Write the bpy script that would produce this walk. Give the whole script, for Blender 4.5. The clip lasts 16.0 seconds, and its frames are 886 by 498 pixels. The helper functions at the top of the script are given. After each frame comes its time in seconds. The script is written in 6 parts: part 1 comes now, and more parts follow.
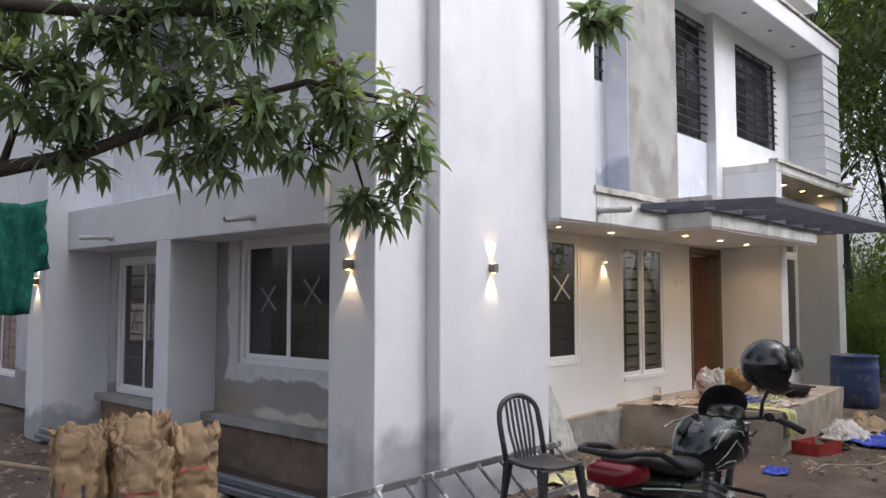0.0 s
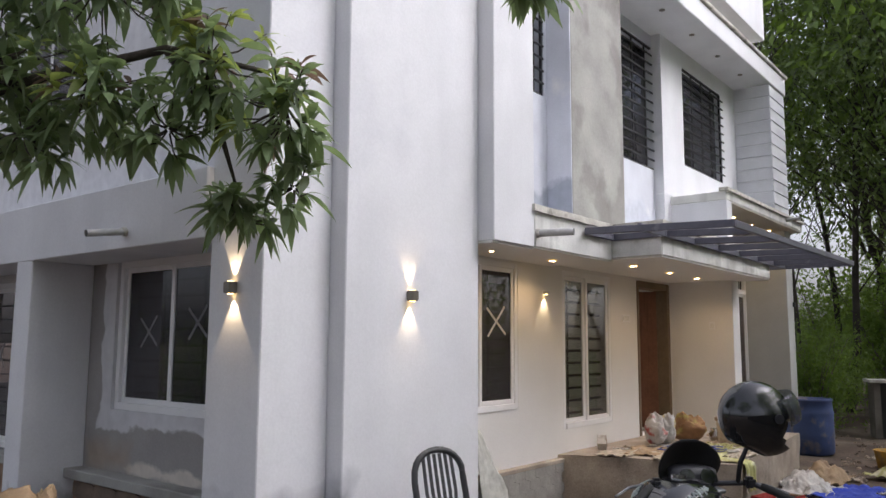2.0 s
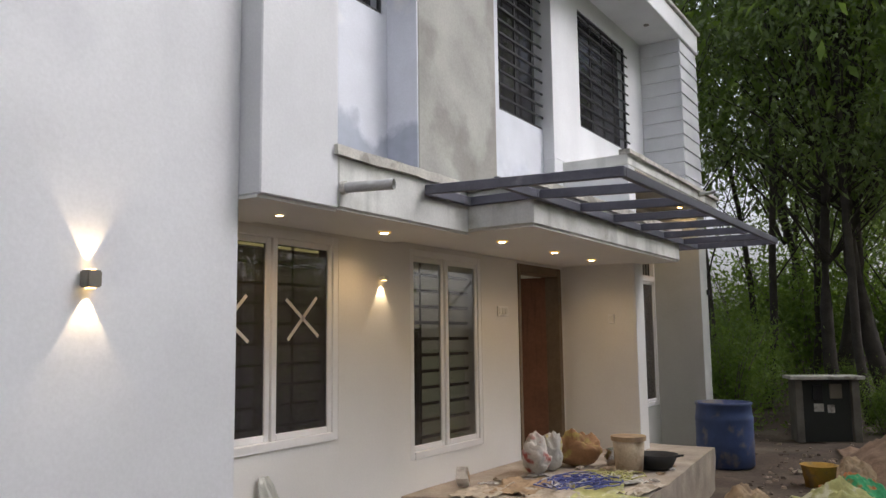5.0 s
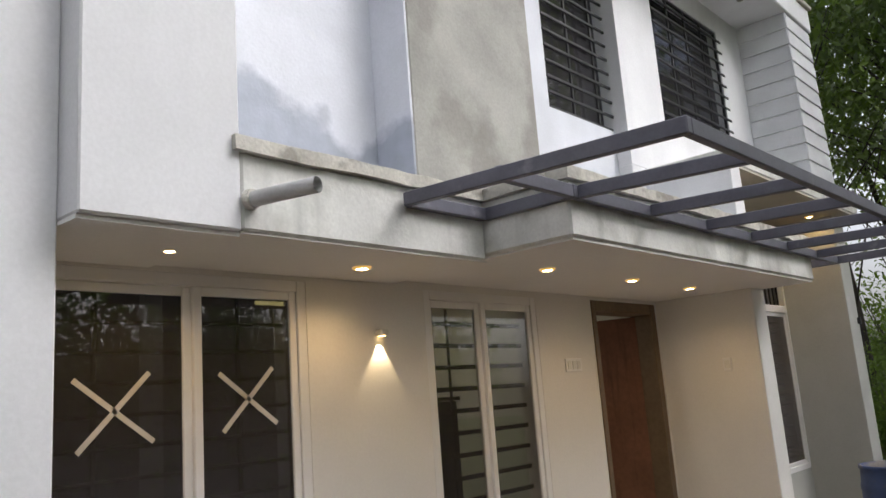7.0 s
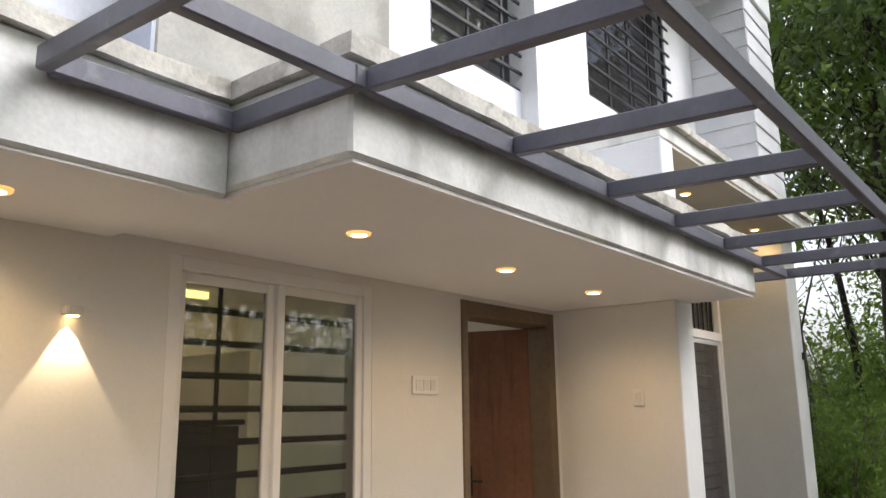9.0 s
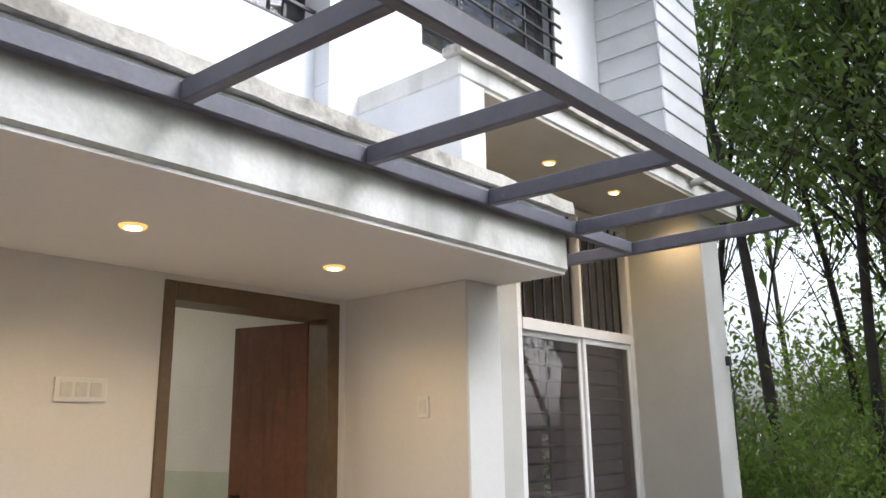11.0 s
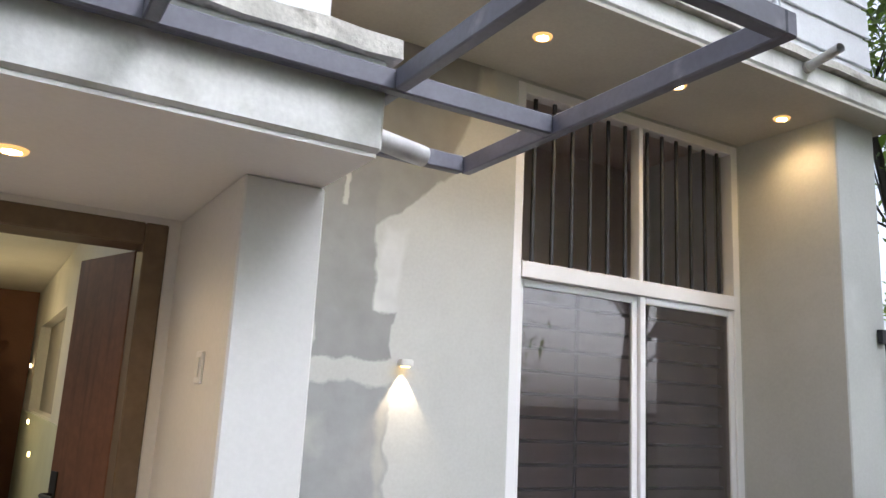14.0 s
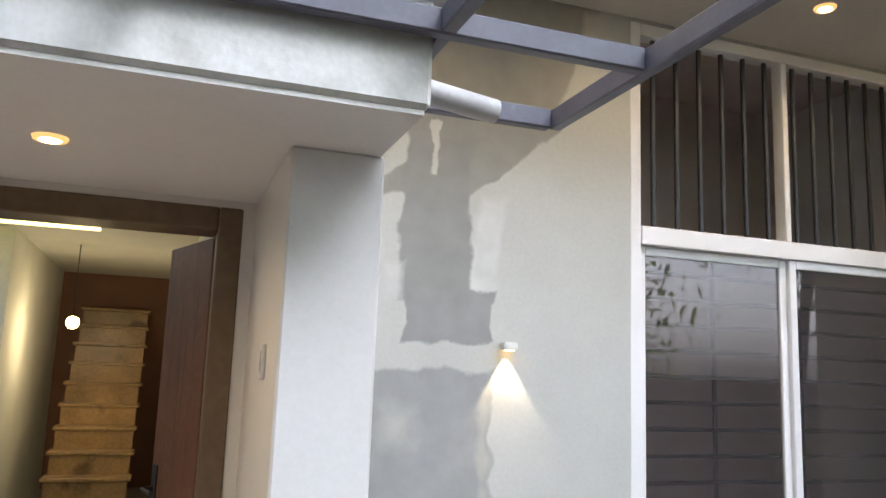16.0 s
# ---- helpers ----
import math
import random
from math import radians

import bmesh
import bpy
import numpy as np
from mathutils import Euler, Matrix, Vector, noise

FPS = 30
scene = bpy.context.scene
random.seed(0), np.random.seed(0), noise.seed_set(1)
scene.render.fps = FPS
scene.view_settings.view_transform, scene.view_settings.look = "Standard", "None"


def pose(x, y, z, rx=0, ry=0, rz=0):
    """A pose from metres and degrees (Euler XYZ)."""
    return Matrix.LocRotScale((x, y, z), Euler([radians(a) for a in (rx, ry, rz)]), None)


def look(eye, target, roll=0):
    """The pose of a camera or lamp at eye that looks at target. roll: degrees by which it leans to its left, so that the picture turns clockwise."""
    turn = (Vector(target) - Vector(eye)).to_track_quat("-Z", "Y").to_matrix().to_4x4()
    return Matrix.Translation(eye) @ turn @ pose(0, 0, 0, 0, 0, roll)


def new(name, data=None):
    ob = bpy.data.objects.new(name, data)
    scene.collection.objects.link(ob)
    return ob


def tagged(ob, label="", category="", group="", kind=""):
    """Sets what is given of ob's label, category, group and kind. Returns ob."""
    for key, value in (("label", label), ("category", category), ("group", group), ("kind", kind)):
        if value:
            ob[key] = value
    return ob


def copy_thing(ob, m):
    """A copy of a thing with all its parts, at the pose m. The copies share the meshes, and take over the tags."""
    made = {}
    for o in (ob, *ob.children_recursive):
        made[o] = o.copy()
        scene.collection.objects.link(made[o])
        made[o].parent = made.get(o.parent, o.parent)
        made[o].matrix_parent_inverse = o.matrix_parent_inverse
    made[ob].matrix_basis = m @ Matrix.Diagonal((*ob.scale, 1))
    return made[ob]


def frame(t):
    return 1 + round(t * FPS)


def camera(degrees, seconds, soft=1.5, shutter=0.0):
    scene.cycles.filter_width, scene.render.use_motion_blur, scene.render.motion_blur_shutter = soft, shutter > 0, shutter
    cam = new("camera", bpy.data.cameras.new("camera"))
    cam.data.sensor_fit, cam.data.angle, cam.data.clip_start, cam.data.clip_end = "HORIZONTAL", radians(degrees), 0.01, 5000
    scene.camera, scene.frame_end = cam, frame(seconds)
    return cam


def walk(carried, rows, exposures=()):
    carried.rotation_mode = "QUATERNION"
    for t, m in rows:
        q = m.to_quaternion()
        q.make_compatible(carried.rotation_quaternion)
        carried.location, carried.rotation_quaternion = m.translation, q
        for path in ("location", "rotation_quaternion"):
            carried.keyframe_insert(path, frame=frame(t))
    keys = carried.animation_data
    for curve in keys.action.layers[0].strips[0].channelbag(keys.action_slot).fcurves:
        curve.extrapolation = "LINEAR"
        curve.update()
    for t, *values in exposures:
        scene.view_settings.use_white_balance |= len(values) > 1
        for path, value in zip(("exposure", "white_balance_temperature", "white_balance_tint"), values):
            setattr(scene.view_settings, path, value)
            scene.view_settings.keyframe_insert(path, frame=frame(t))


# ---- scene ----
cam = camera(59.2, 16.0)
PATH = [
    (0, (-6.283, -4.979, 1.676), (-4.811, -3.631, 1.809), -0.0),
    (0.5, (-6.178, -4.917, 1.678), (-4.71, -3.568, 1.834), -0.1),
    (1, (-5.976, -4.762, 1.68), (-4.514, -3.417, 1.916), -0.7),
    (1.5, (-5.657, -4.58, 1.639), (-4.187, -3.247, 1.888), -0.5),
    (2, (-5.299, -4.436, 1.62), (-3.744, -3.201, 1.858), 0.3),
    (2.5, (-4.928, -4.249, 1.632), (-3.33, -3.068, 1.862), 0.6),
    (3, (-4.531, -4.083, 1.635), (-2.912, -2.925, 1.833), 0.8),
    (3.5, (-4.205, -3.919, 1.618), (-2.578, -2.776, 1.829), 1.7),
    (4, (-3.868, -3.7, 1.623), (-2.173, -2.661, 1.84), 0.2),
    (4.2, (-3.716, -3.663, 1.609), (-2.003, -2.654, 1.826), -0.2),
    (5.2, (-2.72, -3.86, 1.715), (-1.07, -2.76, 1.945), -0.8),
    (6.3, (-1.647, -3.562, 1.791), (-0.09, -2.339, 2.078), -1.8),
    (6.5, (-1.47, -3.52, 1.798), (0.035, -2.237, 2.097), -3.2),
    (7, (-1.078, -3.356, 1.764), (0.388, -2.048, 2.139), -4.3),
    (7.5, (-0.65, -3.119, 1.774), (0.805, -1.818, 2.208), -0.7),
    (8, (-0.154, -2.926, 1.735), (1.351, -1.683, 2.17), -0.1),
    (8.5, (0.309, -2.824, 1.714), (1.883, -1.665, 2.136), -0.7),
    (9, (0.689, -2.812, 1.789), (2.228, -1.602, 2.2), -0.7),
    (9.5, (1.029, -2.844, 1.79), (2.528, -1.611, 2.272), 2.9),
    (10, (1.531, -2.999, 1.737), (3.062, -1.812, 2.236), 2.5),
    (10.2, (1.769, -3.06, 1.735), (3.297, -1.873, 2.24), 1.0),
    (12.3, (3.54, -3.549, 1.739), (4.939, -2.178, 2.139), 0.4),
    (12.5, (3.689, -3.525, 1.748), (5.062, -2.126, 2.146), 0.8),
    (13, (4.161, -3.49, 1.74), (5.33, -1.925, 2.17), 1.9),
    (13.5, (4.558, -3.417, 1.749), (5.593, -1.752, 2.142), 2.9),
    (14, (4.895, -3.317, 1.775), (5.884, -1.626, 2.176), 3.0),
    (14.5, (5.161, -3.262, 1.822), (6.089, -1.553, 2.287), 2.3),
    (15, (5.302, -3.248, 1.866), (6.147, -1.488, 2.298), 1.5),
    (15.5, (5.308, -3.205, 1.863), (6.084, -1.403, 2.251), 1.1),
    (16, (5.265, -3.094, 1.856), (5.915, -1.229, 2.17), 2.1),
]
walk(cam, [(t, look(eye, target, roll)) for t, eye, target, roll in PATH],
     [(0.0, 0.14, 6020, 17), (2.0, 0.0, 6120, 17), (4.0, -0.18, 6180, 16), (7.0, 0.0, 6280, 13), (8.5, 0.50, 6250, 13), (10.0, 0.82, 6050, 13), (13.0, 0.74, 5800, 14), (16.0, 0.76, 5650, 13)])

# ---- world, sun, exposure ----
world = bpy.data.worlds.new("sky")
scene.world = world
world.use_nodes = True
wn = world.node_tree.nodes
sky = wn.new("ShaderNodeTexSky")
sky.sky_type = "NISHITA"
sky.sun_disc = False
sky.sun_elevation = radians(45)
sky.sun_rotation = radians(150)
sky.air_density, sky.dust_density = 1.0, 6.0
wn["Background"].inputs["Strength"].default_value = 0.15
veil = wn.new("ShaderNodeHueSaturation")
veil.inputs["Saturation"].default_value, veil.inputs["Value"].default_value = 0.30, 1.8
world.node_tree.links.new(sky.outputs["Color"], veil.inputs["Color"])
world.node_tree.links.new(veil.outputs["Color"], wn["Background"].inputs["Color"])

sun_data = bpy.data.lights.new("sun", "SUN")
sun_data.energy, sun_data.angle, sun_data.color = 0.9, radians(60), (1.0, 0.99, 0.98)
sun_ob = new("sun", sun_data)
sun_ob.matrix_world = look((9, -19, 21), (0, 0, 0))


# ---- materials ----
def mat(name, colour, rough=0.7, metal=0.0, spot=0.12, spot_scale=3.0, grain=0.05, grain_scale=60.0,
        bump=0.15, bump_scale=40.0, second=None, second_amount=0.0, second_scale=1.2, island=0.0, spec=0.5):
    """A surface with colour drift at two scales, an optional second tone in patches, and fine relief."""
    m = bpy.data.materials.new(name)
    m.use_nodes = True
    t = m.node_tree
    n, l = t.nodes, t.links
    b = n["Principled BSDF"]
    tc = n.new("ShaderNodeTexCoord")
    geo = n.new("ShaderNodeNewGeometry")
    pos = geo.outputs["Position"]

    def noise_tex(scale, detail=4.0):
        x = n.new("ShaderNodeTexNoise")
        x.inputs["Scale"].default_value, x.inputs["Detail"].default_value = scale, detail
        l.new(pos, x.inputs["Vector"])
        return x.outputs["Fac"]

    def mul(col_socket, fac, lo, hi):
        r = n.new("ShaderNodeMapRange")
        r.inputs["From Min"].default_value, r.inputs["From Max"].default_value = 0.3, 0.7
        r.inputs["To Min"].default_value, r.inputs["To Max"].default_value = lo, hi
        l.new(fac, r.inputs["Value"])
        v = n.new("ShaderNodeVectorMath")
        v.operation = "SCALE"
        l.new(col_socket, v.inputs[0])
        l.new(r.outputs[0], v.inputs["Scale"])
        return v.outputs[0]

    base = n.new("ShaderNodeRGB")
    base.outputs[0].default_value = (*colour, 1)
    out = base.outputs[0]
    if second:
        ramp = n.new("ShaderNodeValToRGB")
        ramp.color_ramp.elements[0].position = 0.62 - second_amount
        ramp.color_ramp.elements[1].position = 0.72 - second_amount
        l.new(noise_tex(second_scale, 6.0), ramp.inputs[0])
        mx = n.new("ShaderNodeMix")
        mx.data_type = "RGBA"
        l.new(ramp.outputs[0], mx.inputs[0])
        l.new(out, mx.inputs[6])
        mx.inputs[7].default_value = (*second, 1)
        out = mx.outputs[2]
    out = mul(out, noise_tex(spot_scale), 1 - spot, 1 + spot)
    out = mul(out, noise_tex(grain_scale, 2.0), 1 - grain, 1 + grain)
    if island:
        out = mul(out, geo.outputs["Random Per Island"], 1 - island, 1 + island)
    l.new(out, b.inputs["Base Color"])
    b.inputs["Roughness"].default_value, b.inputs["Metallic"].default_value = rough, metal
    b.inputs["Specular IOR Level"].default_value = spec
    if bump:
        bp = n.new("ShaderNodeBump")
        bp.inputs["Strength"].default_value, bp.inputs["Distance"].default_value = bump, 0.01
        l.new(noise_tex(bump_scale, 6.0), bp.inputs["Height"])
        l.new(bp.outputs[0], b.inputs["Normal"])
    return m


def shaped(m, patches, wobble=0.12, wobble_scale=4.0, streak=False):
    """Lays patches of another tone on a wall material: each (axis, u0, u1, z0, z1, colour, softness, and a lean of u with height where it slants), with ragged edges."""
    t = m.node_tree
    n, l = t.nodes, t.links
    b = n["Principled BSDF"]
    out = b.inputs["Base Color"].links[0].from_socket
    geo = n.new("ShaderNodeNewGeometry")
    sep = n.new("ShaderNodeSeparateXYZ")
    l.new(geo.outputs["Position"], sep.inputs[0])

    def math_node(op, a, c):
        x = n.new("ShaderNodeMath")
        x.operation = op
        for i, v in enumerate((a, c)):
            if isinstance(v, (int, float)):
                x.inputs[i].default_value = v
            else:
                l.new(v, x.inputs[i])
        return x.outputs[0]

    nz = n.new("ShaderNodeTexNoise")
    nz.inputs["Scale"].default_value, nz.inputs["Detail"].default_value = wobble_scale, 5.0
    l.new(geo.outputs["Position"], nz.inputs["Vector"])
    wob = math_node("MULTIPLY", math_node("SUBTRACT", nz.outputs["Fac"], 0.5), wobble * 4)
    for axis, u0, u1, z0, z1, colour, soft, *lean in patches:
        u = sep.outputs[axis]
        if lean:
            u = math_node("SUBTRACT", u, math_node("MULTIPLY", math_node("SUBTRACT", sep.outputs["Z"], z0), lean[0]))
        du = math_node("SUBTRACT", abs(u1 - u0) / 2, math_node("ABSOLUTE", math_node("SUBTRACT", u, (u0 + u1) / 2), 0))
        dz = math_node("SUBTRACT", (z1 - z0) / 2, math_node("ABSOLUTE", math_node("SUBTRACT", sep.outputs["Z"], (z0 + z1) / 2), 0))
        d = math_node("ADD", math_node("MINIMUM", du, dz), wob)
        r = n.new("ShaderNodeMapRange")
        r.inputs["From Min"].default_value, r.inputs["From Max"].default_value = -soft, soft
        l.new(d, r.inputs["Value"])
        mx = n.new("ShaderNodeMix")
        mx.data_type = "RGBA"
        l.new(r.outputs[0], mx.inputs[0])
        l.new(out, mx.inputs[6])
        sc = n.new("ShaderNodeVectorMath")
        sc.operation = "SCALE"
        sc.inputs[0].default_value = colour
        nb = n.new("ShaderNodeTexNoise")
        nb.inputs["Scale"].default_value, nb.inputs["Detail"].default_value = 9.0, 5.0
        l.new(geo.outputs["Position"], nb.inputs["Vector"])
        l.new(math_node("ADD", math_node("MULTIPLY", nb.outputs["Fac"], 0.4), 0.8), sc.inputs["Scale"])
        l.new(sc.outputs[0], mx.inputs[7])
        out = mx.outputs[2]
    l.new(out, b.inputs["Base Color"])
    return m


def streaked(m, colour, amount=0.5, scale=5.0):
    """Adds dark rain streaks that run down a face."""
    t = m.node_tree
    n, l = t.nodes, t.links
    b = n["Principled BSDF"]
    out = b.inputs["Base Color"].links[0].from_socket
    geo = n.new("ShaderNodeNewGeometry")
    mp = n.new("ShaderNodeMapping")
    mp.inputs["Scale"].default_value = (scale, scale, scale * 0.09)
    l.new(geo.outputs["Position"], mp.inputs[0])
    nz = n.new("ShaderNodeTexNoise")
    nz.inputs["Scale"].default_value, nz.inputs["Detail"].default_value = 1.0, 6.0
    l.new(mp.outputs[0], nz.inputs["Vector"])
    r = n.new("ShaderNodeMapRange")
    r.inputs["From Min"].default_value, r.inputs["From Max"].default_value = 0.52, 0.72
    r.inputs["To Max"].default_value = amount
    l.new(nz.outputs["Fac"], r.inputs["Value"])
    mx = n.new("ShaderNodeMix")
    mx.data_type = "RGBA"
    l.new(r.outputs[0], mx.inputs[0])
    l.new(out, mx.inputs[6])
    mx.inputs[7].default_value = (*colour, 1)
    l.new(mx.outputs[2], b.inputs["Base Color"])
    return m


def emitter(name, colour, strength):
    m = bpy.data.materials.new(name)
    m.use_nodes = True
    b = m.node_tree.nodes["Principled BSDF"]
    b.inputs["Base Color"].default_value = (*colour, 1)
    b.inputs["Emission Color"].default_value = (*colour, 1)
    b.inputs["Emission Strength"].default_value = strength
    return m


def glass_mat(name, tint, rough=0.0, gloss=0.38, haze=0.05, base=0.035):
    """A pane: a clear or tinted sheet with a mirror gloss that grows at a slant."""
    m = bpy.data.materials.new(name)
    m.use_nodes = True
    n, l = m.node_tree.nodes, m.node_tree.links
    n.remove(n["Principled BSDF"])
    tr, gl, lw, pw, ad, mx = (n.new(k) for k in ("ShaderNodeBsdfTransparent", "ShaderNodeBsdfGlossy", "ShaderNodeLayerWeight", "ShaderNodeMath", "ShaderNodeMath", "ShaderNodeMixShader"))
    tr.inputs[0].default_value = (*tint, 1)
    gl.inputs["Roughness"].default_value = rough
    lw.inputs["Blend"].default_value = 0.5
    pw.operation, ad.operation = "POWER", "MULTIPLY_ADD"
    pw.inputs[1].default_value = 3.5
    ad.inputs[1].default_value, ad.inputs[2].default_value = gloss, base
    l.new(lw.outputs["Facing"], pw.inputs[0])
    l.new(pw.outputs[0], ad.inputs[0])
    l.new(ad.outputs[0], mx.inputs[0])
    l.new(tr.outputs[0], mx.inputs[1])
    l.new(gl.outputs[0], mx.inputs[2])
    # pale diffuse share painted on the pane to lift the dim room behind
    df, m2 = n.new("ShaderNodeBsdfDiffuse"), n.new("ShaderNodeMixShader")
    df.inputs[0].default_value = (0.62, 0.58, 0.60, 1)
    m2.inputs[0].default_value = haze
    l.new(mx.outputs[0], m2.inputs[1])
    l.new(df.outputs[0], m2.inputs[2])
    l.new(m2.outputs[0], n["Material Output"].inputs["Surface"])
    return m


def leafy(m, colour, amount=0.45):
    """Lets light through a leaf material."""
    n, l = m.node_tree.nodes, m.node_tree.links
    b = n["Principled BSDF"]
    tl, mx = n.new("ShaderNodeBsdfTranslucent"), n.new("ShaderNodeMixShader")
    tl.inputs[0].default_value = (*colour, 1)
    mx.inputs[0].default_value = amount
    l.new(b.outputs[0], mx.inputs[1])
    l.new(tl.outputs[0], mx.inputs[2])
    l.new(mx.outputs[0], n["Material Output"].inputs["Surface"])
    return m


WHITE = (0.75, 0.755, 0.78)
PUTTY = (0.30, 0.30, 0.29)
M_white = streaked(mat("white_wall_paint", WHITE, 0.75, spot=0.075, spot_scale=1.3, grain=0.03, bump=0.12, bump_scale=25), (0.60, 0.61, 0.64), 0.35, 2.2)
M_block = shaped(streaked(mat("white_wall_paint_damp_foot", WHITE, 0.75, spot=0.085, spot_scale=0.9, grain=0.03, second=(0.665, 0.67, 0.70), second_amount=0.05, second_scale=0.9, bump=0.12, bump_scale=25), (0.60, 0.61, 0.64), 0.4, 1.6),
                 [(0, -2.1, -1.5, -0.2, 0.62, (0.42, 0.43, 0.46), 0.10), (0, -1.5, 0.3, -0.2, 0.22, (0.48, 0.49, 0.52), 0.09)], 0.14, 3.0)
M_cream = mat("cream_white_wall_paint", (0.76, 0.75, 0.735), 0.7, spot=0.04, spot_scale=1.2, grain=0.02, bump=0.10, bump_scale=25)
M_blue = shaped(mat("blue_white_primer", (0.66, 0.68, 0.74), 0.7, spot=0.08, spot_scale=2.2, grain=0.03, second=(0.80, 0.80, 0.80), second_amount=0.02, second_scale=1.6),
                [(0, 1.10, 2.6, 2.5, 3.42, (0.38, 0.41, 0.48), 0.05), (0, 4.0, 5.6, 2.8, 3.6, (0.60, 0.63, 0.70), 0.08)], 0.26, 1.9)
M_grey = mat("raw_grey_cement_plaster", (0.36, 0.355, 0.33), 0.9, spot=0.16, spot_scale=2.2, grain=0.06, second=(0.27, 0.26, 0.24), second_amount=0.10, second_scale=1.7, bump=0.3, bump_scale=18)
M_fascia = streaked(mat("weathered_white_concrete_edge", (0.74, 0.74, 0.715), 0.85, spot=0.14, spot_scale=2.5, grain=0.05, second=(0.58, 0.58, 0.545), second_amount=0.09, second_scale=2.6, bump=0.35, bump_scale=16), (0.27, 0.28, 0.26), 0.55, 4.2)
M_cap = mat("rough_cement_coping", (0.56, 0.54, 0.49), 0.95, spot=0.2, spot_scale=6, grain=0.1, second=(0.34, 0.32, 0.28), second_amount=0.06, second_scale=7, bump=0.8, bump_scale=22)
M_soffit = mat("cream_soffit_paint", (0.80, 0.79, 0.765), 0.8, spot=0.03, spot_scale=1.0, grain=0.02, bump=0.06)
M_soffit_raw = mat("unpainted_putty_soffit", (0.50, 0.48, 0.42), 0.9, spot=0.10, spot_scale=1.4, grain=0.04, bump=0.15, bump_scale=18)
M_patch = shaped(mat("patched_putty_wall", (0.480, 0.488, 0.464), 0.85, spot=0.05, spot_scale=2.5, grain=0.03, bump=0.15, bump_scale=20),
                 [(0, 5.70, 6.83, 2.93, 3.9, (0.296, 0.288, 0.264), 0.012, 0.42), (0, 6.00, 6.45, 2.60, 2.98, (0.288, 0.288, 0.272), 0.010, 1.16), (0, 6.47, 6.60, 2.20, 2.64, (0.544, 0.552, 0.536), 0.020, 0.10),
                  (0, 6.16, 6.475, 2.15, 3.05, (0.264, 0.268, 0.260), 0.008), (0, 6.19, 6.60, 1.99, 2.21, (0.268, 0.272, 0.268), 0.006), (0, 6.287, 6.314, 2.70, 2.93, (0.512, 0.512, 0.488), 0.004),
                  (0, 6.10, 6.17, 2.16, 2.30, (0.536, 0.544, 0.528), 0.02), (0, 5.86, 6.59, 0.3, 1.86, (0.304, 0.312, 0.312), 0.008), (0, 6.12, 6.24, 1.57, 1.70, (0.432, 0.440, 0.408), 0.05),
                  (0, 6.535, 6.58, 0.5, 1.80, (0.400, 0.392, 0.360), 0.015), (0, 7.02, 7.15, 3.45, 3.60, (0.496, 0.480, 0.424), 0.02), (0, 9.15, 9.25, 2.3, 2.6, (0.528, 0.528, 0.512), 0.05)], 0.034, 5.5)
# the dark base below the beam puts the recess's shade into the colour
M_recess = shaped(mat("stained_shaded_recess_plaster", (0.33, 0.315, 0.305), 0.9, spot=0.14, spot_scale=2, grain=0.05, bump=0.25, bump_scale=18),
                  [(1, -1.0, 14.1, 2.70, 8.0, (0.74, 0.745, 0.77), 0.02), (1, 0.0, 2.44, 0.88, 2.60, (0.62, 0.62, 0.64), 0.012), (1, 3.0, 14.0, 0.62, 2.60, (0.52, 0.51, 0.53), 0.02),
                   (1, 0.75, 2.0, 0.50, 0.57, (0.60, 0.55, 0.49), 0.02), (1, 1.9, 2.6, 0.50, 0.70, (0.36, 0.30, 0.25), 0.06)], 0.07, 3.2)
M_pier = shaped(streaked(mat("white_pier_paint_damp_foot", WHITE, 0.75, spot=0.075, spot_scale=1.2, grain=0.03, bump=0.12, bump_scale=25), (0.60, 0.61, 0.64), 0.35, 2.0),
                [(1, 2.4, 6.4, -0.3, 0.30, (0.40, 0.40, 0.42), 0.06)], 0.14, 3.5)
M_slab = mat("dirty_porch_concrete", (0.36, 0.305, 0.25), 0.95, spot=0.25, spot_scale=3, grain=0.12, second=(0.38, 0.33, 0.27), second_amount=0.10, second_scale=4, bump=0.6, bump_scale=20)
M_brick_raw = mat("laterite_block_face", (0.30, 0.20, 0.135), 0.95, spot=0.3, spot_scale=5, grain=0.15, bump=0.8, bump_scale=18)
M_plinth = mat("grey_plinth_paver", (0.30, 0.29, 0.27), 0.9, spot=0.15, spot_scale=6, grain=0.08, bump=0.5, bump_scale=30)
M_dirt = mat("damp_brown_earth", (0.095, 0.068, 0.050), 0.95, spot=0.3, spot_scale=1.3, grain=0.2, grain_scale=25, second=(0.14, 0.108, 0.08), second_amount=0.10, second_scale=0.9, bump=0.9, bump_scale=12)
M_steel = mat("blue_grey_enamel_steel", (0.125, 0.125, 0.16), 0.45, spot=0.10, spot_scale=9, grain=0.06, second=(0.20, 0.20, 0.23), second_amount=-0.02, second_scale=8, bump=0.05)
M_upvc = mat("white_upvc", (0.80, 0.80, 0.81), 0.35, spot=0.03, grain=0.01, bump=0.02)
M_iron = mat("black_painted_iron", (0.018, 0.018, 0.022), 0.45, spot=0.15, grain=0.05, bump=0.05)
M_glass_dark = glass_mat("dark_tinted_glass", (0.30, 0.31, 0.34), gloss=0.45, haze=0.045, base=0.05)
M_glass_clear = glass_mat("clear_glass", (0.66, 0.67, 0.66), gloss=0.55, haze=0.025, base=0.045)
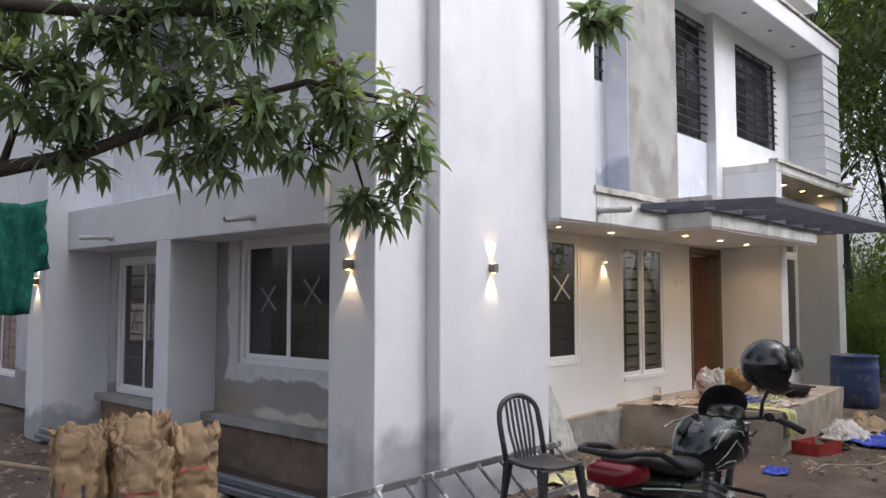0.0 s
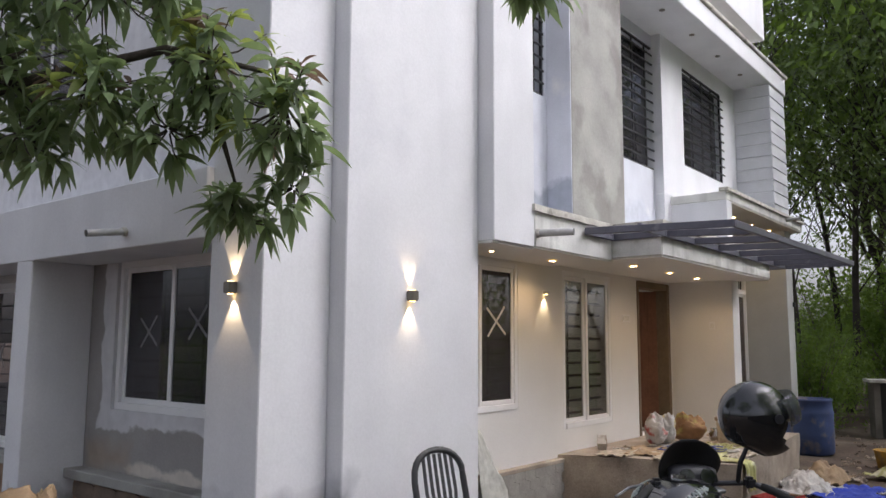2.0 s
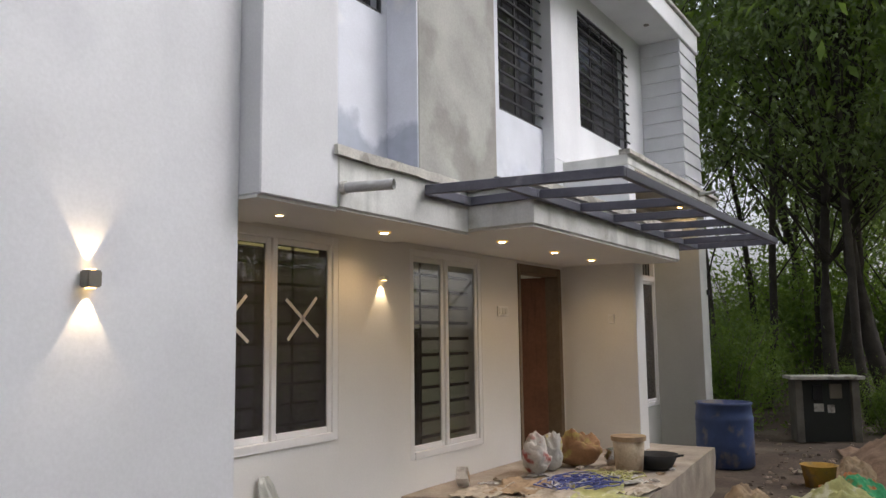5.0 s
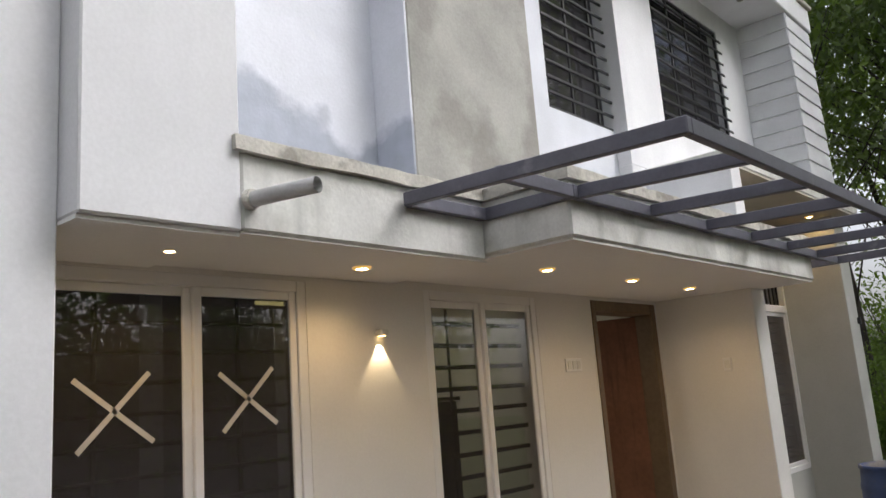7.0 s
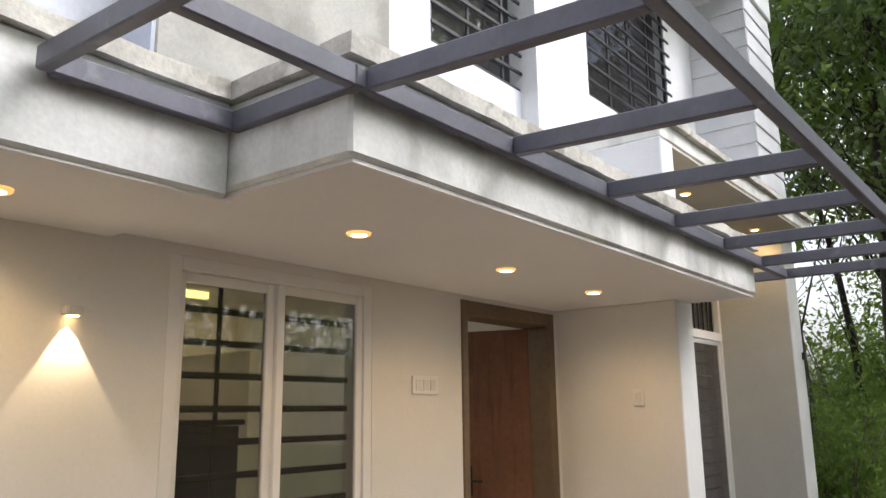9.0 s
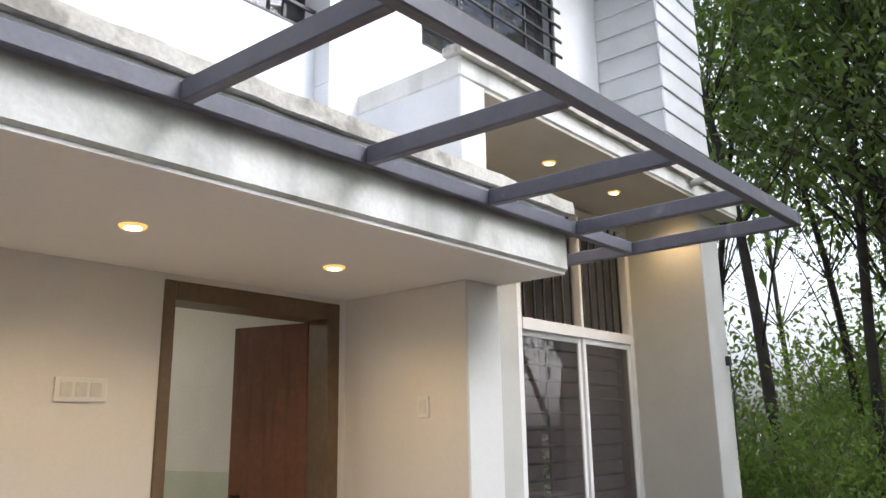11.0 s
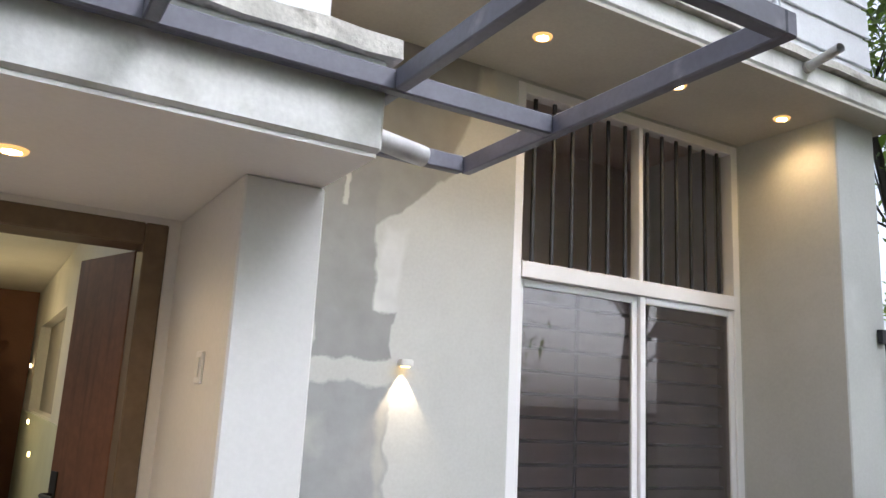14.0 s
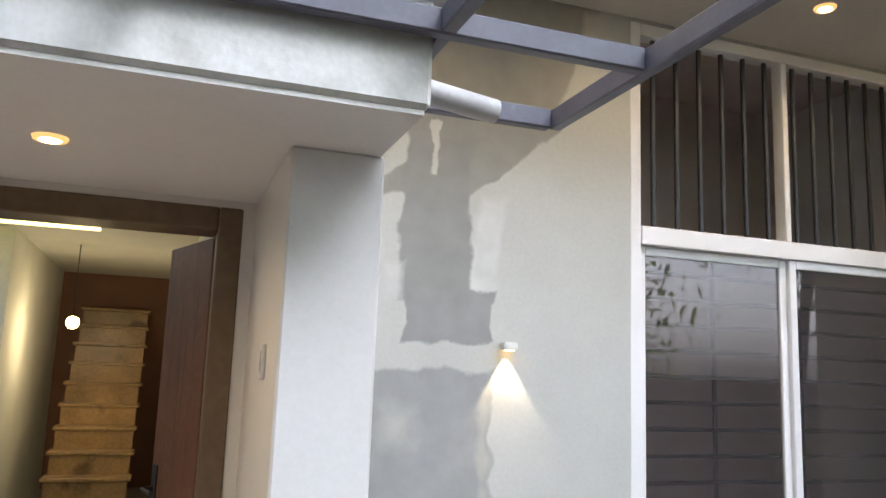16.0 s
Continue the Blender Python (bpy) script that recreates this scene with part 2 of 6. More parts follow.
M_glass_grey = glass_mat("grey_tinted_glass", (0.58, 0.56, 0.56), gloss=0.45, haze=0.035, base=0.065)
M_added_wall = mat("dark_added_wall", (0.13, 0.095, 0.07), 0.95, spot=0.3, spot_scale=2, grain=0.15, second=(0.07, 0.08, 0.05), second_amount=0.1, bump=0.6)
M_wood = mat("red_brown_door_wood", (0.19, 0.085, 0.05), 0.6, spot=0.15, spot_scale=4, grain=0.1, grain_scale=30, bump=0.05)
M_wood = streaked(M_wood, (0.075, 0.035, 0.022), 0.7, 16.0)
M_frame_wood = mat("brown_door_frame", (0.15, 0.105, 0.065), 0.45, spot=0.12, spot_scale=4, grain=0.1, grain_scale=30, bump=0.08)
M_pvc = mat("grey_white_pvc_pipe", (0.50, 0.50, 0.50), 0.4, spot=0.15, spot_scale=8, bump=0.05)
M_warm = emitter("warm_lamp", (1.0, 0.66, 0.26), 7.0)
M_lens = emitter("bright_lamp_lens", (1.0, 0.66, 0.26), 40.0)
# the rim's weak emission paints the amber halo round each lens
M_glow_rim = emitter("lamp_halo_rim", (1.0, 0.58, 0.17), 0.6)
M_lampbody = mat("grey_brown_lamp_metal", (0.22, 0.20, 0.17), 0.5, metal=0.3, bump=0)
M_trim = mat("white_lamp_rim", (0.7, 0.7, 0.68), 0.4, bump=0)


# ---- mesh helpers ----
def cuboid(bm, x0, x1, y0, y1, z0, z1):
    v = [bm.verts.new((x, y, z)) for x in (x0, x1) for y in (y0, y1) for z in (z0, z1)]
    for f in ((0, 1, 3, 2), (4, 6, 7, 5), (0, 4, 5, 1), (2, 3, 7, 6), (0, 2, 6, 4), (1, 5, 7, 3)):
        bm.faces.new([v[i] for i in f])
    return v


def rod(bm, a, b, r, sides=10, r2=None, caps=True):
    a, b = Vector(a), Vector(b)
    d = b - a
    m = Matrix.Translation((a + b) / 2) @ d.to_track_quat("Z", "Y").to_matrix().to_4x4()
    return bmesh.ops.create_cone(bm, cap_ends=caps, segments=sides, radius1=r, radius2=r if r2 is None else r2, depth=d.length, matrix=m)["verts"]


def ball(bm, c, r, scale=(1, 1, 1), u=16, v=10, turn=None):
    m = Matrix.Translation(c) @ (turn or Matrix.Identity(4)) @ Matrix.Diagonal((*scale, 1))
    return bmesh.ops.create_uvsphere(bm, u_segments=u, v_segments=v, radius=r, matrix=m)["verts"]


def tube(bm, pts, radii, sides=8):
    """A tapered round tube along points."""
    rings = []
    for i, p in enumerate(pts):
        p = Vector(p)
        d = Vector(pts[min(i + 1, len(pts) - 1)]) - Vector(pts[max(i - 1, 0)])
        q = d.to_track_quat("Z", "Y")
        r = radii[i] if isinstance(radii, (list, tuple)) else radii
        rings.append([bm.verts.new(p + q @ Vector((r * math.cos(2 * math.pi * k / sides), r * math.sin(2 * math.pi * k / sides), 0))) for k in range(sides)])
    for a, b in zip(rings, rings[1:]):
        for k in range(sides):
            bm.faces.new((a[k], a[(k + 1) % sides], b[(k + 1) % sides], b[k]))
    bm.faces.new(rings[0][::-1])
    bm.faces.new(rings[-1])


def bevelled(bm, width=0.006, seg=1):
    bmesh.ops.bevel(bm, geom=bm.edges[:], offset=width, segments=seg, affect="EDGES", clamp_overlap=True)
    return bm


def part(name, bm, material, parent=None, label="", smooth=False):
    """Links a bmesh as one mesh object, under a thing or a part where one is given."""
    bmesh.ops.recalc_face_normals(bm, faces=bm.faces[:])
    me = bpy.data.meshes.new(name)
    bm.to_mesh(me)
    bm.free()
    for p in me.polygons:
        p.use_smooth = smooth
    me.materials.append(material)
    ob = new(name, me)
    if parent:
        ob.parent = parent
    if label:
        ob["label"] = label
    return ob


def box(name, x0, x1, y0, y1, z0, z1, material, parent=None, bevel=0.008, label=""):
    bm = bmesh.new()
    cuboid(bm, x0, x1, y0, y1, z0, z1)
    if bevel:
        bevelled(bm, bevel)
    return part(name, bm, material, parent, label)


def structure(ob, label, category):
    return tagged(ob, label, category, kind="structure")


def thing(name, x, y, z, label, category, group="", rz=0):
    e = new(name)
    e.matrix_world = pose(x, y, z, 0, 0, rz)
    return tagged(e, label, category, group)


def wall_y(name, x0, x1, y0, y1, z0, z1, holes, material, label):
    """A wall along x, with openings (xa, xb, za, zb) cut through."""
    bm = bmesh.new()
    xs = sorted({x0, x1, *(h[0] for h in holes), *(h[1] for h in holes)})
    zs = sorted({z0, z1, *(h[2] for h in holes), *(h[3] for h in holes)})
    for xa, xb in zip(xs, xs[1:]):
        for za, zb in zip(zs, zs[1:]):
            if not any(h[0] <= xa and xb <= h[1] and h[2] <= za and zb <= h[3] for h in holes):
                cuboid(bm, xa, xb, y0, y1, za, zb)
    bmesh.ops.remove_doubles(bm, verts=bm.verts[:], dist=1e-4)
    inner = {}
    for f in bm.faces:
        inner.setdefault(tuple(round(c, 4) for c in f.calc_center_median()), []).append(f)
    bmesh.ops.delete(bm, geom=[f for fs in inner.values() if len(fs) > 1 for f in fs], context="FACES_ONLY")
    return structure(part(name, bm, material), label, "wall")


def wall_x(name, x0, x1, y0, y1, z0, z1, holes, material, label):
    """A wall along y, with openings (ya, yb, za, zb)."""
    ob = wall_y(name, y0, y1, x0, x1, z0, z1, holes, material, label)
    for v in ob.data.vertices:
        v.co = (v.co.y, v.co.x, v.co.z)
    ob.data.flip_normals()
    return ob

# ---- ground ----
def ground_height(x, y):
    h = 0.035 * noise.noise(Vector((x * 0.9, y * 0.9, 0))) + 0.015 * noise.noise(Vector((x * 3.1, y * 3.1, 4)))
    far = max(0.0, min(1.0, (x - 11.5) / 5)) * max(0.0, min(1.0, (y + 30) / 20))
    return h - 0.05 + far * 0.25 * (1 + noise.noise(Vector((x * 0.4, y * 0.4, 9))))


def build_ground():
    near = np.arange(-14, 24.01, 0.25)
    steps = [-400, -150, -60, -30, -20, *near, 28, 36, 60, 150, 400]
    ys = [-400, -150, -60, -30, -20, *np.arange(-12, 14.01, 0.25), 20, 36, 60, 150, 400]
    verts = [(float(x), float(y), ground_height(x, y)) for x in steps for y in ys]
    k = len(ys)
    faces = [(i * k + j, (i + 1) * k + j, (i + 1) * k + j + 1, i * k + j + 1) for i in range(len(steps) - 1) for j in range(k - 1)]
    me = bpy.data.meshes.new("ground")
    me.from_pydata(verts, [], faces)
    for p in me.polygons:
        p.use_smooth = True
    me.materials.append(M_dirt)
    structure(new("ground", me), "bare damp brown earth yard with scattered debris", "ground")


build_ground()

# ---- house: walls, piers, slabs ----
LW = (0.62, 2.24, 1.02, 2.33)
LW2 = (3.85, 5.10, 0.50, 2.24)
LW3 = (8.6, 10.2, 0.45, 2.25)
wall_x("wall_west", -1.62, -1.42, -0.40, 14.0, 0.0, 7.2, [LW, LW2, LW3, (3.3, 4.6, 3.9, 5.6)], M_recess, "recessed side wall of stained plaster with pale patches and painted-in shade")
structure(box("pier_1", -2.14, -1.55, -0.46, 0.10, -0.1, 7.2, M_block), "tall white painted pier with damp stained foot", "pier")
structure(box("pier_2", -2.19, -1.62, 2.66, 2.96, -0.1, 2.32, M_pier), "white painted pier between two recessed windows", "pier")
structure(box("pier_3", -2.45, -1.62, 5.28, 5.80, -0.1, 7.2, M_pier), "tall white pier at the end of the side wall", "pier")
structure(box("beam_west", -2.19, -1.62, 0.10, 5.28, 2.32, 2.82, M_white), "white painted sunshade beam over the recessed windows", "beam")
structure(box("wall_block", -1.55, 0.0, -0.61, 0.20, -0.1, 7.2, M_block), "tall plain white painted wall block with damp foot", "wall")

W1 = (0.0, 1.54, 0.95, 2.44)
W2 = (2.46, 3.66, 0.67, 2.445)
DOOR = (4.43, 5.51, 0.42, 2.46)
W3 = (7.28, 9.10, 0.62, 3.60)
wall_y("wall_front", 0.0, 5.60, 0.0, 0.20, 0.0, 2.84, [W1, W2, DOOR], M_cream, "cream white front wall under the lit canopy")
wall_y("wall_hall", 5.60, 9.35, 0.02, 0.22, 0.0, 3.9, [W3], M_patch, "pale putty wall with bare grey cement patches")
structure(box("porch_column", 5.56, 5.84, -0.89, 0.02, 0.1, 2.491, M_cream), "cream and white porch column wall beside the door", "column")
structure(box("pier_east", 9.11, 9.50, -0.68, 0.22, -0.1, 3.63, M_patch), "tall pale corner pier beside the high window", "pier")
structure(box("wall_upper_block", 0.0, 0.64, -0.77, 0.0, 2.47, 7.2, M_white), "white upper wall block over the canopy", "wall")
wall_y("wall_upper_blue", 0.64, 2.13, -0.03, 0.15, 2.84, 7.2, [(1.25, 2.05, 4.37, 5.9)], M_blue, "blue white primed upper wall with damp patches")
structure(box("wall_upper_grey", 2.13, 3.42, -0.34, 0.15, 2.84, 7.2, M_grey), "raw grey cement plaster pier of the upper storey", "wall")
structure(box("wall_upper_return", 2.112, 2.129, -0.335, -0.032, 2.86, 7.19, M_blue, bevel=0), "blue white primed side of the grey pier", "wall")
UW1 = (4.29, 5.48, 4.13, 6.00)
UW2 = (6.19, 7.92, 4.34, 5.90)
wall_y("wall_upper_panel", 3.42, 5.50, 0.10, 0.30, 2.84, 6.18, [UW1], M_blue, "pale primed wall below a barred upper window")
wall_y("wall_upper_white", 5.37, 8.66, -0.04, 0.28, 3.78, 6.18, [UW2], M_white, "white upper wall around a wide barred window")
structure(box("wall_upper_white_foot", 5.37, 5.62, -0.04, 0.28, 2.86, 3.78, M_white), "white upper wall foot over the canopy", "wall")
structure(box("wall_clad", 8.67, 9.53, -0.64, 0.28, 3.80, 6.178, M_white), "white corner wall behind horizontal cladding", "wall")

structure(box("canopy_1", 0.64, 2.17, -0.77, 0.0, 2.474, 2.80, M_fascia, bevel=0.012), "weathered white concrete canopy with rain streaks", "canopy")
structure(box("canopy_2", 2.17, 5.84, -1.32, 0.0, 2.504, 2.80, M_fascia, bevel=0.012), "weathered white concrete porch canopy with rain streaks", "canopy")


def rough_cap(name, x0, x1, y0, y1, z0, z1, label, seed=0):
    """A broken cement coping: a slab cut into short lengths with uneven edges."""
    bm = bmesh.new()
    n = max(2, int((x1 - x0) / 0.12))
    m = max(2, int((y1 - y0) / 0.12))
    top = [[bm.verts.new((x0 + (x1 - x0) * i / n, y0 + (y1 - y0) * j / m, z1)) for j in range(m + 1)] for i in range(n + 1)]
    for i in range(n):
        for j in range(m):
            bm.faces.new((top[i][j], top[i + 1][j], top[i + 1][j + 1], top[i][j + 1]))
    ext = bmesh.ops.extrude_face_region(bm, geom=bm.faces[:])
    for v in ext["geom"]:
        if isinstance(v, bmesh.types.BMVert):
            v.co.z = z0
    for v in bm.verts:
        k = Vector((v.co.x * 6 + seed, v.co.y * 6, v.co.z * 6))
        v.co += Vector((noise.noise(k), noise.noise(k + Vector((7, 0, 0))), noise.noise(k + Vector((0, 7, 0))))) * 0.010
    return structure(part(name, bm, M_cap), label, "coping")


rough_cap("coping_1", 0.60, 2.20, -0.80, -0.66, 2.797, 2.86, "chipped cement coping along the canopy edge")
rough_cap("coping_2", 2.14, 5.87, -1.35, -1.21, 2.797, 2.86, "chipped cement coping along the porch canopy edge", 3)
rough_cap("coping_3", 2.14, 2.28, -1.21, -0.80, 2.797, 2.86, "chipped cement coping on the canopy return", 5)
structure(box("canopy_hall", 5.60, 9.62, -0.85, 0.02, 3.63, 3.76, M_fascia, bevel=0.012), "white concrete slab over the high window", "canopy")
structure(box("canopy_hall_leg", 5.60, 5.82, -0.85, 0.02, 2.805, 3.63, M_white), "white upright of the high canopy", "canopy")
rough_cap("coping_4", 5.57, 9.66, -0.89, -0.75, 3.757, 3.805, "stained cement coping of the high canopy", 8)
structure(box("roof_slab", 3.42, 9.62, -0.68, 0.30, 6.18, 6.50, M_white, bevel=0.012), "white roof overhang slab", "roof")
structure(box("roof_edge", 3.42, 9.66, -0.72, 0.30, 6.503, 6.56, M_cap, bevel=0.01), "grey cement edge of the roof slab", "roof")
structure(box("roof_parapet_wall", 3.42, 8.2, -0.30, 0.0, 6.563, 6.85, M_white), "white parapet wall on the roof", "parapet")
structure(box("roof_parapet_box", 3.42, 8.35, -0.70, 0.3, 6.85, 7.6, M_white), "white projecting parapet box", "parapet")

# unseen wall, added so the panes reflect something dark instead of low sky
structure(box("compound_wall", -20.0, 20.0, -7.6, -7.4, -0.1, 1.9, M_added_wall, bevel=0), "plain dark wall added unseen behind the yard to darken window reflections", "wall")

# ceilings
structure(box("ceiling_porch", 0.645, 2.192, -0.755, -0.002, 2.4655, 2.4735, M_soffit, bevel=0), "cream porch ceiling with round downlights", "ceiling")
structure(box("ceiling_porch_front", 2.195, 5.826, -1.305, -0.002, 2.490, 2.5035, M_soffit, bevel=0), "cream porch ceiling front strip with round downlights", "ceiling")
structure(box("ceiling_porch_end", 0.004, 0.643, -0.745, -0.002, 2.452, 2.469, M_soffit, bevel=0), "cream porch ceiling under the white block", "ceiling")
structure(box("ceiling_hall", 5.83, 9.60, -0.84, 0.01, 3.61, 3.629, M_soffit_raw, bevel=0), "grey cream ceiling of the high canopy", "ceiling")

# porch slab and plinth
bm = bmesh.new()
base = [(2.30, -0.01), (2.80, -1.80), (6.20, -1.50), (6.30, -0.01)]
lo = [bm.verts.new((x, y, -0.1)) for x, y in base]
hi = [bm.verts.new((x, y, 0.42)) for x, y in base]
bm.faces.new(hi)
for i in range(4):
    bm.faces.new((lo[i], lo[(i + 1) % 4], hi[(i + 1) % 4], hi[i]))
bmesh.ops.subdivide_edges(bm, edges=bm.edges[:], cuts=9, use_grid_fill=True)
for v in bm.verts:
    v.co += Vector((noise.noise(v.co * 3), noise.noise(v.co * 3 + Vector((5, 0, 0))), 0.5 * noise.noise(v.co * 4))) * 0.025
structure(part("porch_slab", bm, M_slab), "unfinished dirty concrete porch slab", "porch")
structure(box("plinth_front", 0.0, 2.32, -0.06, 0.0, -0.1, 0.33, M_plinth), "grey plinth band under the front wall", "plinth")
structure(box("plinth_front_top", 0.0, 2.34, -0.085, 0.0, 0.333, 0.38, M_slab), "rough cement ledge over the plinth", "plinth")
structure(box("plinth_west", -1.70, -1.62, 0.10, 5.28, -0.1, 0.40, M_brick_raw), "brown block plinth in the recess", "plinth")
structure(box("plinth_west_top", -1.80, -1.62, 0.105, 5.275, 0.403, 0.49, M_grey), "rough cement ledge over the recess plinth", "plinth")

# interior shell
M_in_white = mat("interior_white_paint", (0.72, 0.72, 0.69), 0.8, spot=0.04, bump=0.05)
M_in_green = mat("interior_pale_green_paint", (0.55, 0.60, 0.50), 0.8, spot=0.05, bump=0.05)
M_in_mauve = mat("interior_mauve_grey_plaster", (0.60, 0.53, 0.53), 0.9, spot=0.08, bump=0.1)
M_niche = mat("interior_grey_plaster", (0.40, 0.40, 0.40), 0.85, spot=0.06, bump=0.1)
M_in_brown = mat("interior_brown_red_paint", (0.22, 0.11, 0.07), 0.7, spot=0.1, bump=0.05)
M_tile = mat("interior_floor_cement", (0.34, 0.31, 0.27), 0.7, spot=0.12, bump=0.1)
structure(box("floor_inside", -1.42, 9.3, 0.205, 8.0, 0.30, 0.44, M_tile, bevel=0), "grey cement floor inside the house", "floor")
structure(box("ceiling_inside", -1.42, 5.45, 0.205, 8.0, 2.85, 2.95, M_in_white, bevel=0), "white ceiling inside the house", "ceiling")
structure(box("ceiling_inside_hall", 5.55, 9.3, 0.225, 8.0, 3.75, 3.85, M_in_mauve, bevel=0), "dim ceiling of the tall room", "ceiling")
# its openings are added, unseen, to let sky light into the rooms
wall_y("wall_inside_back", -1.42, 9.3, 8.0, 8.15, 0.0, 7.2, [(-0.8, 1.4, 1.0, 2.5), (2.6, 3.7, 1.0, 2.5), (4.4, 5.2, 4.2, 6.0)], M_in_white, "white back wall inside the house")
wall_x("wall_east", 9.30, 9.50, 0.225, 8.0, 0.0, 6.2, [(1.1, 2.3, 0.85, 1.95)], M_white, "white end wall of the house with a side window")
wall_x("wall_inside_hall", 5.45, 5.55, 0.225, 8.0, 0.44, 3.75, [(3.3, 5.9, 1.55, 2.4)], M_in_white, "white inner wall with a square opening")
structure(box("niche_back", 5.555, 5.60, 3.2, 6.0, 1.5, 2.45, M_niche, bevel=0), "plain grey plaster back of the wall niche", "wall")
structure(box("dado_hall", 5.435, 5.449, 0.3, 7.9, 0.44, 1.53, M_in_green, bevel=0), "pale green lower wall paint", "wall")
structure(box("wall_hall_back", 5.56, 9.29, 1.2, 1.3, 0.44, 3.75, M_in_mauve, bevel=0), "mauve grey back wall of the tall room", "wall")
structure(box("wall_stair_back", 4.1, 5.44, 6.75, 6.85, 0.44, 2.85, M_in_brown, bevel=0), "red brown wall behind the stairs", "wall")
structure(box("wall_stair_side", 3.9, 4.1, 3.6, 6.85, 0.44, 2.85, M_in_white, bevel=0), "white wall beside the stairs", "wall")
structure(box("wall_living_side", 1.9, 2.1, 2.6, 7.9, 0.44, 2.85, M_in_white, bevel=0), "white wall of the living room", "wall")
structure(box("roof_top", -1.66, 9.5, 0.31, 8.15, 7.2, 7.3, M_white, bevel=0), "flat white roof", "roof")
structure(box("floor_upper", -1.42, 9.3, 0.31, 8.0, 3.86, 3.95, M_in_white, bevel=0), "upper storey floor slab", "floor")
structure(box("wall_upper_inside", -1.4, 9.3, 2.4, 2.5, 3.95, 7.2, M_in_mauve, bevel=0), "dim inner wall of the upper storey", "wall")


# ---- windows ----
def bar(name, parent, x0, x1, z0, z1, y0, y1, material, label="", bevel=0.004):
    return box(name, x0, x1, y0, y1, z0, z1, material, parent, bevel, label)


def window(name, w, y, panes, label, glass, transom=None, hbars=0.14, vbars=(), upper_vbars=0, tape=(), turn=None, fw=0.06, thick=0.010, tape_mat=None):
    """A window in the opening w = (x0, x1, z0, z1): frame, sashes, panes and an iron grille. panes: edges of the panes as fractions."""
    x0, x1, z0, z1 = w
    e = new(name)
    structure(e, label, "window")
    zt = transom if transom else z1
    bar("window_frame", e, x0, x0 + fw, z0, z1, y, y + 0.09, M_upvc)
    bar("window_frame", e, x1 - fw, x1, z0, z1, y, y + 0.09, M_upvc)
    bar("window_frame", e, x0 + fw, x1 - fw, z1 - fw, z1, y + 0.002, y + 0.088, M_upvc)
    bar("window_sill", e, x0 + fw, x1 - fw, z0, z0 + fw, y - 0.012, y + 0.088, M_upvc)
    if transom:
        bar("transom", e, x0 + fw, x1 - fw, zt - 0.09, zt, y - 0.006, y + 0.084, M_upvc)
    ia, ib, ja = x0 + fw, x1 - fw, z0 + fw
    jb = (zt - 0.09) if transom else (z1 - fw)
    edges = [ia + (ib - ia) * f for f in (0, *panes, 1)]
    s = 0.045
    for i, (a, b) in enumerate(zip(edges, edges[1:])):
        d = 0.012 if i % 2 else 0.034
        sash = bar("sash", e, a, a + s, ja, jb, y + d, y + d + 0.03, M_upvc)
        bar("stile", sash, b - s, b, ja, jb, y + d, y + d + 0.03, M_upvc)
        bar("rail", sash, a + s, b - s, ja, ja + s, y + d, y + d + 0.03, M_upvc)
        bar("rail", sash, a + s, b - s, jb - s, jb, y + d, y + d + 0.03, M_upvc)
        pane = bar("pane", e, a + s, b - s, ja + s, jb - s, y + d + 0.012, y + d + 0.018, glass, bevel=0)
        pane.visible_shadow = False
        for tp in tape:
            if tp[0] == i:
                for k in (1, -1):
                    bt = bmesh.new()
                    cuboid(bt, -tp[3] * 0.5, tp[3] * 0.5, -0.002, 0, -0.012, 0.012)
                    o = part("masking_tape", bt, tape_mat or M_tape, e, "crossed strip of tape")
                    o.matrix_basis = pose(a + (b - a) * tp[1], y + d + 0.0105, ja + (jb - ja) * tp[2], 0, k * tp[4] - 4, 0)
        if transom:
            for k in range(upper_vbars):
                xx = a + (b - a) * (k + 0.7) / (upper_vbars + 0.4)
                bar("grille_bar", e, xx - 0.012, xx + 0.012, zt, z1 - fw, y + 0.035, y + 0.053, M_iron)
            if i:
                bar("mullion", e, a - 0.018, a + 0.018, zt, z1 - fw, y + 0.004, y + 0.08, M_upvc)
    yb = y + 0.115
    k = ja + hbars * 0.6
    while k < jb:
        bar("grille_bar", e, ia, ib, k - thick, k + thick, yb, yb + 0.016, M_iron)
        k += hbars
    for f in vbars:
        xx = ia + (ib - ia) * f
        bar("grille_upright", e, xx - 0.012, xx + 0.012, ja, jb, yb + 0.017, yb + 0.03, M_iron)
    if turn:
        e.matrix_world = turn
    return e


M_tape = mat("white_masking_tape", (0.60, 0.58, 0.54), 0.7, bump=0.1)
M_tape_grey = mat("thin_greyed_tape", (0.20, 0.20, 0.21), 0.7, bump=0.1)
window("window_1", W1, 0.0, (0.575,), "white two-pane sliding window with taped crosses on dark glass", M_glass_dark, vbars=(0.28, 0.8), tape=((0, 0.55, 0.585, 0.46, 42), (1, 0.5, 0.60, 0.42, 42)))
window("window_2", W2, 0.0, (0.48,), "white two-pane window with black bars behind clear glass", M_glass_clear, vbars=(0.27, 0.60), hbars=0.143, thick=0.015)
window("window_3", W3, 0.02, (0.52,), "tall white window with vertical bars above and horizontal bars below", M_glass_grey, transom=2.58, vbars=(0.30, 0.62), hbars=0.125, upper_vbars=6)
west = lambda d: pose(-1.62 + d, 0, 0, 0, 0, -90)
def west_window(name, w, *a, **k):
    return window(name, (-w[1], -w[0], w[2], w[3]), 0.0, *a, turn=west(0.03), **k)


